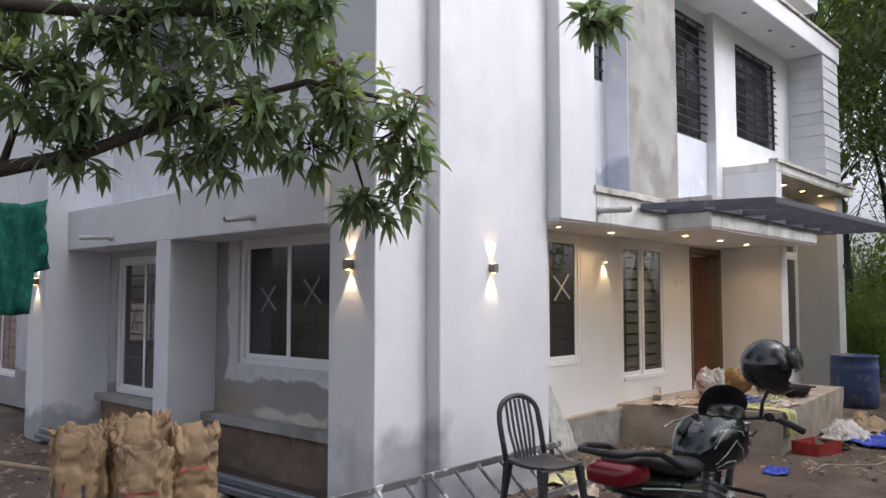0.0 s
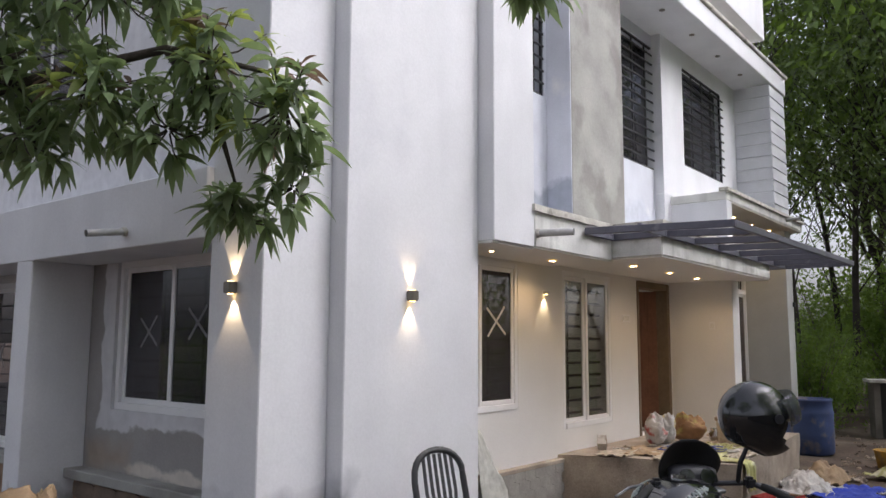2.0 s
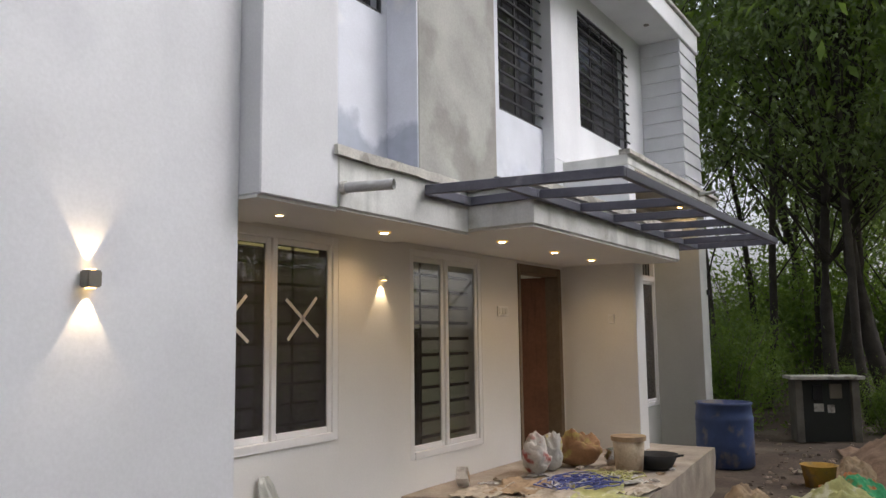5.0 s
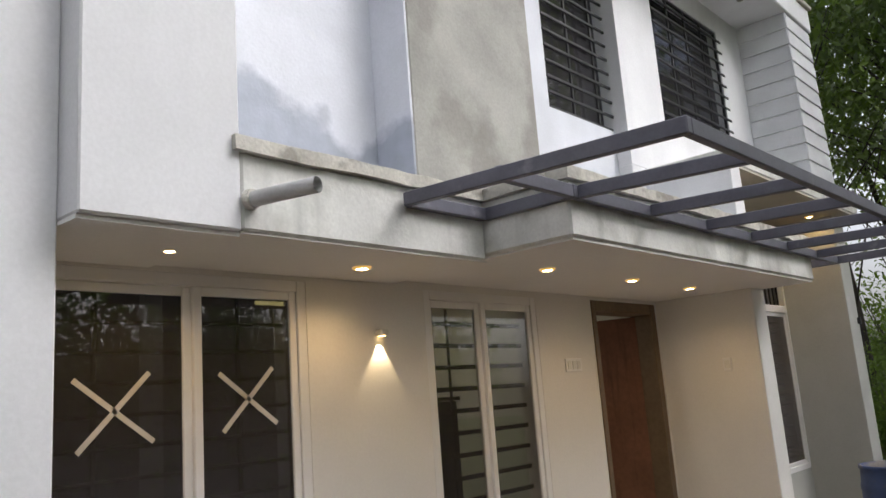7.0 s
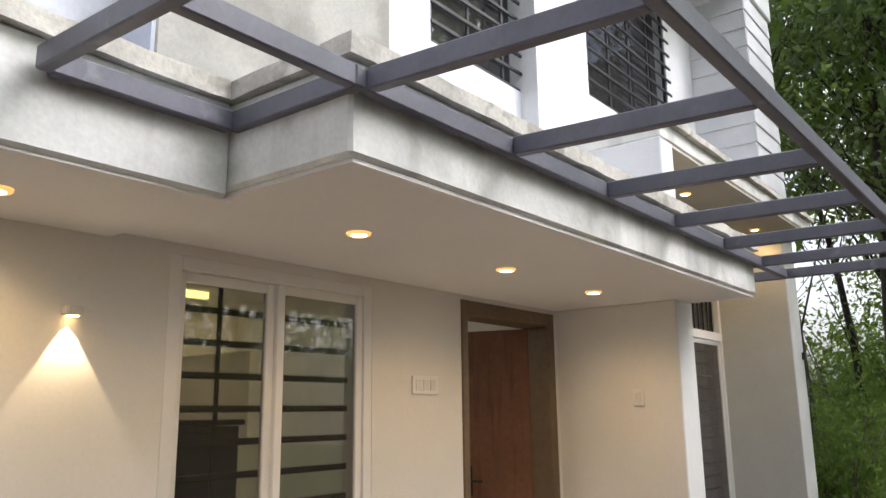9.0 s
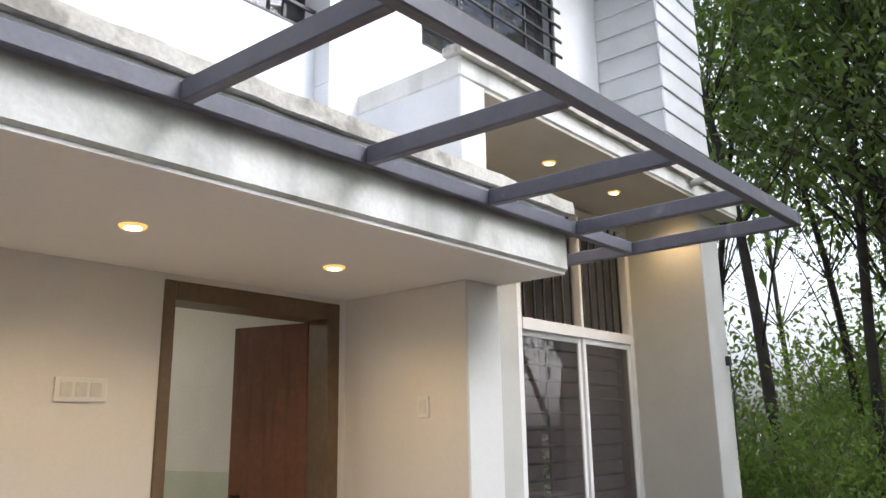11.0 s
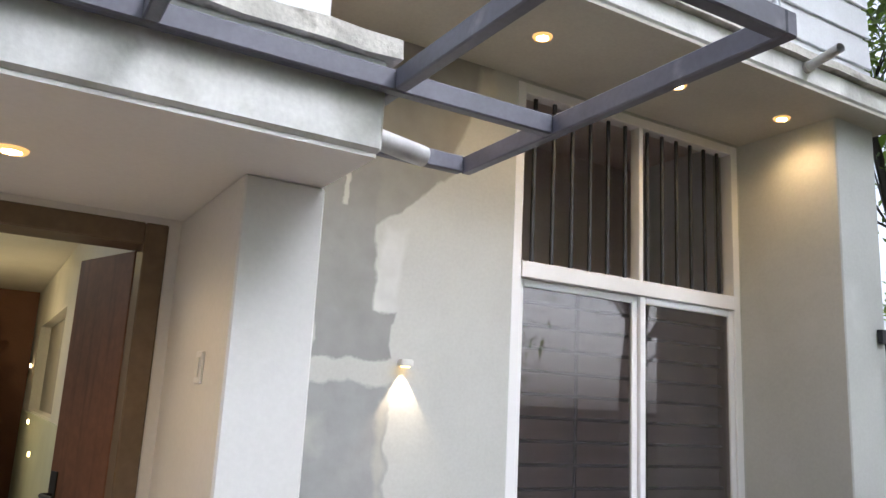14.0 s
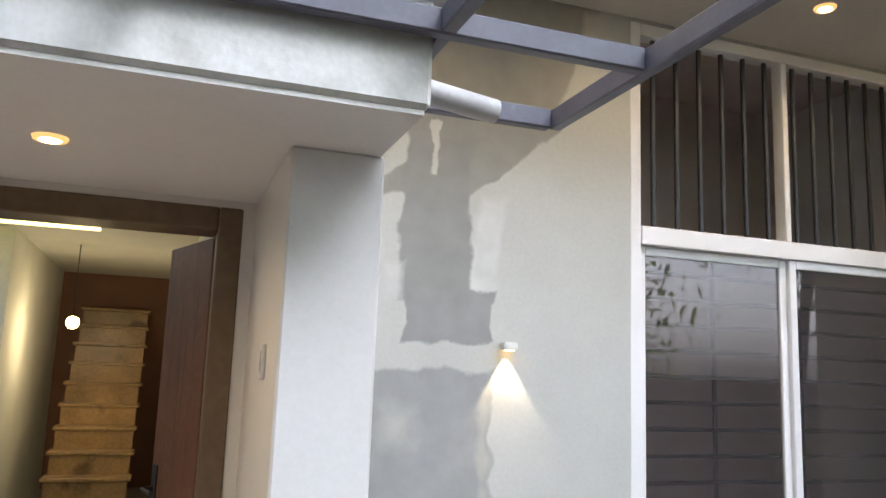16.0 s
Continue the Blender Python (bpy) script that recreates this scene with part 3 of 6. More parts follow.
west_window("window_4", LW, (0.5,), "white two-pane recessed window with taped crosses", M_glass_dark, vbars=(0.3, 0.7), tape=((0, 0.5, 0.52, 0.36, 45), (1, 0.5, 0.58, 0.36, 45)), tape_mat=M_tape_grey)
west_window("window_5", LW2, (0.55,), "tall white recessed window with black bars", M_glass_grey, vbars=(0.5,), hbars=0.15, tape=((0, 0.5, 0.55, 0.30, 60),), tape_mat=M_tape_grey)
west_window("window_6", LW3, (0.5,), "white barred window far along the side wall", M_glass_grey, vbars=(0.5,), hbars=0.15)
west_window("window_7", (3.3, 4.6, 3.9, 5.6), (0.5,), "upper side window with dark bars", M_glass_dark, vbars=(0.5,), hbars=0.15)


def barred(name, w, y, uprights, label, hb=0.145, flank=0.0):
    """An unglazed dark window with an iron grille."""
    x0, x1, z0, z1 = w
    e = structure(new(name), label, "window")
    for a, b, c, d in ((x0, x0 + 0.03, z0, z1), (x1 - 0.03, x1, z0, z1), (x0 + 0.03, x1 - 0.03, z0, z0 + 0.03), (x0 + 0.03, x1 - 0.03, z1 - 0.03, z1)):
        bar("grille_frame", e, a, b, c, d, y, y + 0.03, M_iron)
    k = z0 + hb
    while k < z1 - 0.05:
        bar("grille_bar", e, x0, x1 + flank, k - 0.014, k + 0.014, y - 0.02, y - 0.002, M_iron)
        k += hb
    for f in uprights:
        xx = x0 + (x1 - x0) * f
        bar("grille_upright", e, xx - 0.014, xx + 0.014, z0 + 0.03, z1 - 0.03, y + 0.001, y + 0.022, M_iron)
    p = bar("pane", e, x0 + 0.03, x1 - 0.03, z0 + 0.03, z1 - 0.03, y + 0.09, y + 0.096, M_glass_dark, bevel=0)
    p.visible_shadow = False
    return e


barred("window_8", UW1, 0.11, (0.36, 0.72), "dark upper window with black iron bars")
barred("window_9", UW2, -0.03, (0.25, 0.5, 0.75), "wide dark upper window with projecting black bars", flank=0.10)
barred("window_10", (1.25, 2.05, 4.37, 5.9), -0.02, (0.5,), "narrow dark upper window beside the white block")

# ---- door ----
d = structure(new("door_1"), "open red-brown wooden front door in a dark brown frame", "door")
box("door_frame", 4.43, 4.49, -0.012, 0.20, 0.42, 2.46, M_frame_wood, d, 0.006)
box("door_frame", 5.42, 5.51, -0.012, 0.20, 0.42, 2.46, M_frame_wood, d, 0.006)
box("door_frame", 4.49, 5.42, -0.010, 0.198, 2.37, 2.46, M_frame_wood, d, 0.006)
leaf = box("door_leaf", -0.51, 0.0, 0.0, 0.038, 0.44, 2.365, M_wood, d, 0.004, "red-brown wooden leaf standing open")
leaf.matrix_basis = pose(5.415, 0.15, 0, 0, 0, -72)
h = bmesh.new()
rod(h, (-0.46, -0.05, 1.32), (-0.46, 0.0, 1.32), 0.011)
rod(h, (-0.46, -0.05, 1.32), (-0.34, -0.05, 1.32), 0.009)
cuboid(h, -0.49, -0.43, -0.006, 0.0, 1.22, 1.42)
part("door_handle", h, M_iron, leaf, "dark metal lever handle")

# ---- pergola frame ----
def build_pergola():
    e = thing("pergola_frame", 2.2, -1.35, 2.718, "blue-grey steel tube pergola frame fixed to the canopy edge", "pergola")
    w, hgt, z = 0.042, 0.068, 2.715

    def tube_bar(name, a, b, drop=0.0):
        (x0, y0), (x1, y1) = a, b
        hx = w / 2
        xx0, xx1, yy0, yy1 = min(x0, x1), max(x0, x1), min(y0, y1), max(y0, y1)
        if abs(x1 - x0) < 1e-6:
            xx0, xx1 = x0 - hx, x0 + hx
        else:
            yy0, yy1 = y0 - hx, y0 + hx
        bmx = bmesh.new()
        cuboid(bmx, xx0 - 2.2, xx1 - 2.2, yy0 + 1.35, yy1 + 1.35, -hgt / 2 + drop, hgt / 2 + drop)
        for v in bmx.verts:  # the front edge hangs lower towards its open end
            v.co.z -= 0.05 * max(0.0, -v.co.y / 0.88) * max(0.0, (4.25 - v.co.x) / 4.9)
        bevelled(bmx, 0.005)
        part(name, bmx, M_steel, e)

    yo, yi = -2.23, -1.352
    tube_bar("end_bar", (1.545, -0.80), (1.545, yo - w / 2))
    tube_bar("front_bar", (1.545 + w / 2, yo), (6.45 - w / 2, yo))
    tube_bar("end_bar", (6.45, -0.80), (6.45, yo - w / 2))
    tube_bar("inner_bar", (1.545 + w / 2, -0.795), (2.14, -0.795))
    tube_bar("return_bar", (2.16, -0.80), (2.16, yi - w / 2), 0.002)
    tube_bar("inner_bar", (1.545 + w / 2, yi), (2.16 - w / 2, yi))
    tube_bar("inner_bar", (2.16 + w / 2, yi), (6.45 - w / 2, yi))
    tube_bar("short_bar", (5.86, -0.80), (6.45 - w / 2, -0.80))
    for x in (2.20, 2.95, 3.69, 4.43, 5.15, 5.86):
        tube_bar("cross_bar", (x, yi - w / 2), (x, yo + w / 2), 0.003)
    tube_bar("cross_bar", (5.86, -0.80), (5.86, yi + w / 2), 0.003)


build_pergola()


# ---- lamps ----
def lamp(name, kind, place, target, energy, colour, size=0.03, angle=60, blend=0.3):
    d2 = bpy.data.lights.new(name, kind)
    d2.energy, d2.color = energy, colour
    if kind == "SPOT":
        d2.spot_size, d2.spot_blend, d2.shadow_soft_size = radians(angle), blend, size
    elif kind == "POINT":
        d2.shadow_soft_size = size
    o = new(name, d2)
    o.matrix_world = look(place, target)
    return o


WARM = (1.0, 0.64, 0.28)


def downlight(x, y, z, group, power=11.0):
    e = thing("downlight", x, y, z, "small round recessed downlight, lit warm", "downlight", group)
    b = bmesh.new()
    rod(b, (0, 0, -0.010), (0, 0, 0.004), 0.046, 24, 0.052)
    part("rim", b, M_glow_rim, e, "rim glowing as the painted halo of the lens", True)
    b = bmesh.new()
    ball(b, (0, 0, -0.009), 0.032, (1, 1, 0.18), 20, 10)
    part("lens", b, M_lens, e, "", True)
    lamp("downlight_lamp", "SPOT", (x, y, z - 0.032), (x, y, 0), power, WARM, 0.03, 152, 0.9)


for x, y in ((0.55, -0.365), (1.63, -0.365), (2.85, -0.69), (3.91, -0.68), (4.90, -0.65)):
    downlight(x, y, 2.465 if x < 2.2 else 2.490, "porch downlights")
for x, y in ((6.08, -0.52), (7.08, -0.45), (8.04, -0.44), (8.89, -0.48)):
    downlight(x, y, 3.61, "high canopy downlights", 9)


def sconce(x, y, z, facing, up, label, w=0.036, material=None):
    """A wall lamp that throws light up and down; facing: degrees about z, 0 for a wall that faces -y."""
    e = thing("wall_lamp", x, y, z, label, "wall lamp", "outdoor wall lamps", facing)
    b = bmesh.new()
    cuboid(b, -w, w, -w * 1.8, 0.0, -0.038 if up else -0.012, 0.038 if up else 0.022)
    bevelled(b, 0.006, 2)
    part("body", b, material or M_lampbody, e)
    for s in ((-1, 1) if up else (-1,)):
        b = bmesh.new()
        rod(b, (0, -0.030, s * (0.040 if up else 0.013)), (0, -0.030, s * (0.044 if up else 0.016)), 0.022, 14)
        part("lens", b, M_warm, e)
        m = e.matrix_world
        lamp("wall_lamp_light", "SPOT", m @ Vector((0, -0.024, s * (0.048 if up else 0.022))), m @ Vector((0, -0.010, s * 0.9)), (9.5 if s < 0 else 8) if up else 9, (1.0, 0.74, 0.40), 0.006, 60 if up else 66, 0.15)


sconce(-0.885, -0.612, 1.965, 0, True, "small grey cube wall lamp shining up and down")
sconce(2.06, -0.002, 2.16, 0, False, "small white wall lamp shining down", 0.032, M_trim)
sconce(6.655, 0.018, 1.975, 0, False, "small wall lamp shining down on patched wall", 0.032, M_trim)
sconce(-2.142, -0.18, 1.97, -90, True, "small cube wall lamp on the side of the pier")
sconce(-2.452, 5.5, 1.92, -90, True, "small cube wall lamp on the far pier")

# inside light
cove = box("cove_light", 3.3, 4.75, 3.0, 3.06, 2.79, 2.848, emitter("yellow_cove_strip", (1.0, 0.80, 0.25), 2.5), None, 0.005)
tagged(cove, "glowing yellow cove light strip under the ceiling", "cove light")
ci = bpy.data.lights.new("inside_light", "AREA")
ci.energy, ci.color, ci.shape, ci.size, ci.size_y = 13, (1.0, 0.92, 0.76), "RECTANGLE", 2.2, 1.4
co = new("inside_light", ci)
co.matrix_world = look((3.6, 1.9, 2.80), (3.6, 1.9, 0))

# ---- foliage ----
M_leaf = leafy(mat("mango_leaf_green", (0.15, 0.200, 0.110), 0.38, spot=0.2, spot_scale=3, island=0.5, bump=0.1, bump_scale=60), (0.28, 0.38, 0.14), 0.45)
M_leaf_young = leafy(mat("young_mango_leaf", (0.27, 0.33, 0.11), 0.42, spot=0.2, spot_scale=3, island=0.4, bump=0.1, bump_scale=60), (0.46, 0.55, 0.12), 0.45)
M_leaf_red = leafy(mat("reddish_young_leaf", (0.19, 0.135, 0.11), 0.5, spot=0.2, spot_scale=3, island=0.4, bump=0.1, bump_scale=60), (0.30, 0.19, 0.12), 0.35)
M_leaf_dark = leafy(mat("dark_forest_leaf", (0.098, 0.132, 0.054), 0.45, spot=0.3, spot_scale=0.7, island=0.5, bump=0), (0.24, 0.34, 0.075), 0.44)
M_leaf_light = leafy(mat("sunlit_forest_leaf", (0.105, 0.155, 0.040), 0.5, spot=0.3, spot_scale=0.8, island=0.45, bump=0), (0.26, 0.39, 0.055), 0.5)
M_bark = mat("grey_brown_bark", (0.16, 0.135, 0.11), 0.95, spot=0.3, spot_scale=4, grain=0.2, bump=0.8, bump_scale=14)
M_bark_dark = mat("dark_damp_bark", (0.065, 0.055, 0.046), 0.95, spot=0.3, spot_scale=4, grain=0.2, bump=0.8, bump_scale=14)
rng = np.random.default_rng(7)


def unit(v):
    return v / (np.linalg.norm(v, axis=-1, keepdims=True) + 1e-9)


def leaf_mesh(name, base, way, side, length, width, material, segs=3, droop=0.35):
    """Many pointed leaves in one mesh; each is a strip of quads that bends down towards its tip."""
    n = len(base)
    up = np.cross(side, way)
    prof = [0.10, 0.66, 1.0, 0.92, 0.52, 0.03] if segs == 3 else [0.0, 1.0, 0.0]
    rows = []
    for i, w in enumerate(prof):
        f = i / (len(prof) - 1)
        c = base + way * (length * f)[:, None]
        c[:, 2] -= droop * length * f * f
        off = side * (width * 0.5 * max(w, 0.02))[:, None]
        lift = up * (width * 0.12 * w)[:, None]
        rows += [c - off + lift, c + off + lift]
    v = np.stack(rows, 1).reshape(-1, 3)
    k = 2 * len(prof)
    o = (np.arange(n) * k)[:, None]
    quads = np.concatenate([o + np.array([2 * i, 2 * i + 1, 2 * i + 3, 2 * i + 2]) for i in range(len(prof) - 1)], 1).reshape(-1, 4)
    me = bpy.data.meshes.new(name)
    me.from_pydata(v.tolist(), [], quads.tolist())
    me.materials.append(material)
    return me


def whorls(centres, dirs, count, spread=0.9):
    """Leaf bases and directions in rosettes round shoot tips."""
    base, way, side = [], [], []
    for c, d in zip(centres, dirs):
        d = unit(d)
        a = unit(np.cross(d, [0.3, 0.2, 1.0]))
        b = np.cross(d, a)
        k = rng.integers(*count)
        ang = np.arange(k) * 2.4 + rng.uniform(0, 6)
        tilt = rng.uniform(0.45, 1.5, k) * spread
        w = d[None] * np.cos(tilt)[:, None] + (a[None] * np.cos(ang)[:, None] + b[None] * np.sin(ang)[:, None]) * np.sin(tilt)[:, None]
        base.append(c[None] - d[None] * rng.uniform(0, 0.09, k)[:, None])
        way.append(unit(w))
        side.append(unit(np.cross(w, rng.normal(0, 0.3, (k, 3)) + [0, 0, 1.0])))
    return np.concatenate(base), np.concatenate(way), np.concatenate(side)


def build_mango():
    e = thing("mango_tree", -6.4, 1.3, 0, "mango tree with drooping dark green leaves and pale young shoots", "tree")
    off = np.array([-6.4, 1.3, 0])
    loc = lambda p: tuple(np.array(p) - off)
    b = bmesh.new()
    tube(b, [loc(p) for p in ((-6.4, 1.3, -0.1), (-6.42, 1.3, 0.8), (-6.35, 1.25, 1.7), (-6.2, 1.2, 2.5), (-6.1, 1.1, 4.2), (-6.0, 0.9, 6.0))], [0.24, 0.19, 0.17, 0.15, 0.12, 0.07], 12)
    part("trunk", b, M_bark_dark, e, "", True)
    limbs = [[(-6.2, 1.2, 2.35), (-5.2, 0.9, 2.5), (-4.48, 0.66, 2.55), (-4.1, 0.25, 2.66), (-3.6, -0.25, 2.95), (-3.15, -0.9, 3.12), (-2.85, -1.3, 3.0)],
             [(-6.1, 1.1, 3.3), (-5.0, 0.5, 3.55), (-4.1, 0.0, 3.55), (-3.5, -0.5, 3.6), (-3.1, -1.1, 3.65)],
             [(-6.05, 1.05, 4.4), (-4.8, 0.0, 4.6), (-3.3, -1.2, 4.5), (-2.2, -2.1, 4.2), (-1.9, -2.3, 3.7)],
             [(-4.48, 0.66, 2.55), (-4.4, 0.5, 3.0), (-4.35, 0.5, 3.6)],
             [(-3.15, -0.9, 3.12), (-2.95, -1.1, 2.7), (-2.85, -1.15, 2.35)]]
    for pts in limbs:
        b = bmesh.new()
        r0 = 0.075 if pts[0][0] < -6 else 0.028
        tube(b, [loc(p) for p in pts], [r0 * (1 - 0.82 * i / (len(pts) - 1)) for i in range(len(pts))], 8)
        part("limb", b, M_bark_dark, e, "", True)
    # clusters: centre, radius, shoots, share of young leaves
    clusters = [((-2.82, -1.46, 2.78), 0.36, 34, 0.50), ((-3.06, -1.14, 3.04), 0.34, 28, 0.70), ((-3.40, -0.62, 2.95), 0.42, 36, 0.35),
                ((-3.70, -0.22, 3.05), 0.46, 42, 0.06), ((-4.08, 0.20, 3.02), 0.50, 48, 0.03), ((-4.40, 0.52, 3.2), 0.50, 54, 0.05),
                ((-2.84, -1.12, 2.30), 0.24, 20, 0.0), ((-3.36, -0.60, 3.50), 0.48, 52, 0.05), ((-3.90, -0.04, 3.52), 0.52, 60, 0.0),
                ((-3.26, -1.05, 3.48), 0.30, 22, 0.2), ((-2.70, -1.40, 2.40), 0.17, 8, 0.0), ((-1.93, -2.30, 3.52), 0.20, 15, 0.0),
                ((-4.60, 0.70, 3.75), 0.55, 50, 0.0), ((-3.62, -0.40, 2.66), 0.30, 22, 0.0), ((-4.15, 0.30, 2.72), 0.32, 26, 0.0), ((-3.15, -0.95, 2.68), 0.26, 16, 0.1),
                # the last two clusters of this row are crown added to shade the side wall
                ((-4.9, 0.6, 4.3), 0.8, 60, 0.0), ((-3.6, -0.6, 4.4), 0.8, 50, 0.0), ((-3.55, -0.45, 3.85), 0.45, 46, 0.04), ((-6.8, 0.6, 5.2), 1.5, 90, 0.0), ((-6.0, 1.0, 6.2), 1.6, 80, 0.0), ((-5.0, 0.4, 5.6), 1.5, 80, 0.0), ((-4.4, 4.4, 5.0), 1.3, 60, 0.0), ((-5.8, 3.4, 4.6), 1.3, 60, 0.0)]
    twig = bmesh.new()
    sets = {0: ([], []), 1: ([], []), 2: ([], [])}
    for c, r, k, young in clusters:
        c = np.array(c)
        for _ in range(int(k * 0.8)):
            d = unit(rng.normal(0, 1, 3))
            p = c + d * r * rng.uniform(0.35, 1.0) * np.array([1, 1, 0.85])
            way = unit(d * 0.9 + np.array([0.05, -0.1, -0.05]) + rng.normal(0, 0.42, 3))
            kind = 0
            if rng.uniform() < young and d[2] > -0.4:
                kind = 1 if rng.uniform() < 0.75 else 2
                way = unit(d * 0.6 + np.array([0, 0, 0.5]))
            sets[kind][0].append(p)
            sets[kind][1].append(way)
            mid = (c + p) / 2 + np.array([0, 0, -0.03])
            tube(twig, [loc(c + (p - c) * 0.1), loc(mid), loc(p)], [0.007, 0.005, 0.003], 4)
    part("branchwork", twig, M_bark_dark, e)
    for kind, material, name, lab in ((0, M_leaf, "crown", ""), (1, M_leaf_young, "young_leaves", "yellow-green young leaves"), (2, M_leaf_red, "reddish_leaves", "reddish new leaves")):
        if not sets[kind][0]:
            continue
        base, way, side = whorls(np.array(sets[kind][0]), np.array(sets[kind][1]), (8, 13), 1.1)
        n = len(base)
        ln = rng.uniform(0.10, 0.185, n) * (0.9 if kind else 1.0)
        ob = new(name, leaf_mesh(name, base - off, way, side, ln, ln * rng.uniform(0.26, 0.33, n), material, 3, 0.36))
        ob.parent = e
        if lab:
            ob["label"] = lab


build_mango()


def tree_parts(e, height, r, seed, blobs, leaves, size, material, lean=0.0, low=0.42, reach=0.30):
    """Trunk, limbs and a loose crown of leaves in many clumps, under the thing e."""
    g = np.random.default_rng(seed)
    b = bmesh.new()
    pts, p = [], np.array([0.0, 0.0, -0.2])
    for i in range(8):
        pts.append(tuple(p))
        p = p + np.array([g.normal(0, 0.10) + lean * 0.1, g.normal(0, 0.10), height / 8.0])
    tube(b, pts, [r * (1 - 0.75 * i / 7) for i in range(8)], 9)
    part("trunk", b, M_bark_dark, e, "", True)
    base, cl = [], []
    for _ in range(blobs):
        h = g.uniform(low, 1.12)
        a = g.uniform(0, 2 * math.pi)
        rad = g.uniform(0.3, 1.0) * height * (reach if h < 0.9 else reach * 0.53)
        root = np.array(pts[min(7, int(h * 7))])
        c = root * np.array([1, 1, 0]) + np.array([math.cos(a) * rad, math.sin(a) * rad, h * height])
        limb = bmesh.new()
        tube(limb, [tuple(root - np.array([0, 0, 0.4])), tuple((root + c) / 2 + np.array([0, 0, -0.1])), tuple(c)], [r * 0.2, r * 0.12, r * 0.05], 5)
        part("limb", limb, M_bark_dark, e, "", True)
        k = int(0.72 * leaves / blobs)
        q = g.normal(0, 1, (k, 3)) * np.array([0.62, 0.62, 0.42]) * g.uniform(0.7, 1.3)
        base.append(c[None] + q)
        cl.append(q)
    base, q = np.concatenate(base), np.concatenate(cl)
    n = len(base)
    way = unit(q * 0.5 + g.normal(0, 0.6, (n, 3)) + np.array([0, 0, -0.25]))
    side = unit(np.cross(way, g.normal(0, 1, (n, 3))))
    ln = g.uniform(0.7, 1.3, n) * size
    ob = new("crown", leaf_mesh("crown", base, way, side, ln, ln * 0.42, material, 2, 0.2))
    ob.parent = e


def build_forest():
    kinds = []
    for i, (hgt, r, blobs, n, size, m, lab) in enumerate((
            (9.5, 0.15, 34, 9500, 0.155, M_leaf_dark, "tall slender tree with dark dense foliage"),
            (12.0, 0.17, 38, 11000, 0.165, M_leaf_dark, "very tall tree with hanging dark foliage"),
            (7.0, 0.10, 28, 9500, 0.15, M_leaf_light, "slim tree with bright green foliage"),
            (10.5, 0.13, 30, 8500, 0.155, M_leaf_dark, "leaning tall tree with sparse dark foliage"),
            (13.0, 0.095, 44, 5000, 0.115, M_leaf_dark, "tall bare-stemmed tree with a thin high crown"))):
        e = thing("tree", 0, 0, 0, lab, "tree", "trees round the yard")
        tree_parts(e, hgt, r, 20 + i, blobs, n, size, m, (0, 1, 0, 4, 2)[i], 0.40 if i == 4 else 0.42, 0.17 if i == 4 else 0.30)
        kinds.append(e)
    spots = [(14.2, -1.9, 0), (15.4, -4.4, 1), (13.55, 0.10, 4), (14.9, -0.40, 4), (16.6, 2.6, 4), (13.2, -2.5, 4), (19.0, 0.2, 4), (15.6, 2.3, 4), (22.0, 0.4, 4), (17.5, -1.0, 4), (24.5, 3.2, 4), (17.8, -6.0, 0), (15.4, 6.4, 0), (20.5, -3.2, 3),
             (16.5, -9.0, 1), (22.5, -1.6, 0), (13.8, -6.2, 2), (15.2, -2.8, 2), (26.0, -6.0, 1), (35.0, -3.0, 1), (37.0, -0.5, 1), (33.0, -6.5, 0), (36.0, -10.0, 1), (31.0, -1.2, 0), (17.0, -1.5, 2), (20.0, -0.2, 2), (27.0, -2.5, 1), (24.0, -10.0, 3), (16.6, -2.6, 3), (13.6, 9.0, 1),
             (3.4, -12.6, 0), (8.5, -12.0, 0), (-7.5, -12.0, 1), (-2.0, -9.6, 2), (1.8, -9.4, 0), (5.2, -9.0, 2), (10.2, -9.6, 2), (-5.0, -9.8, 1), (-12.0, -3.0, 0), (-12.5, -8.0, 3), (-14.5, 8.0, 1)]
    used = set()
    for i, (x, y, k) in enumerate(spots):
        s = pose(x, y, ground_height(x, y), 0, 0, (i * 77) % 360) @ Matrix.Scale(1.4 if k == 2 and x > 12 else 1.0, 4)
        if k in used:
            o = copy_thing(kinds[k], s)
        else:
            kinds[k].matrix_basis = s
            used.add(k)


build_forest()


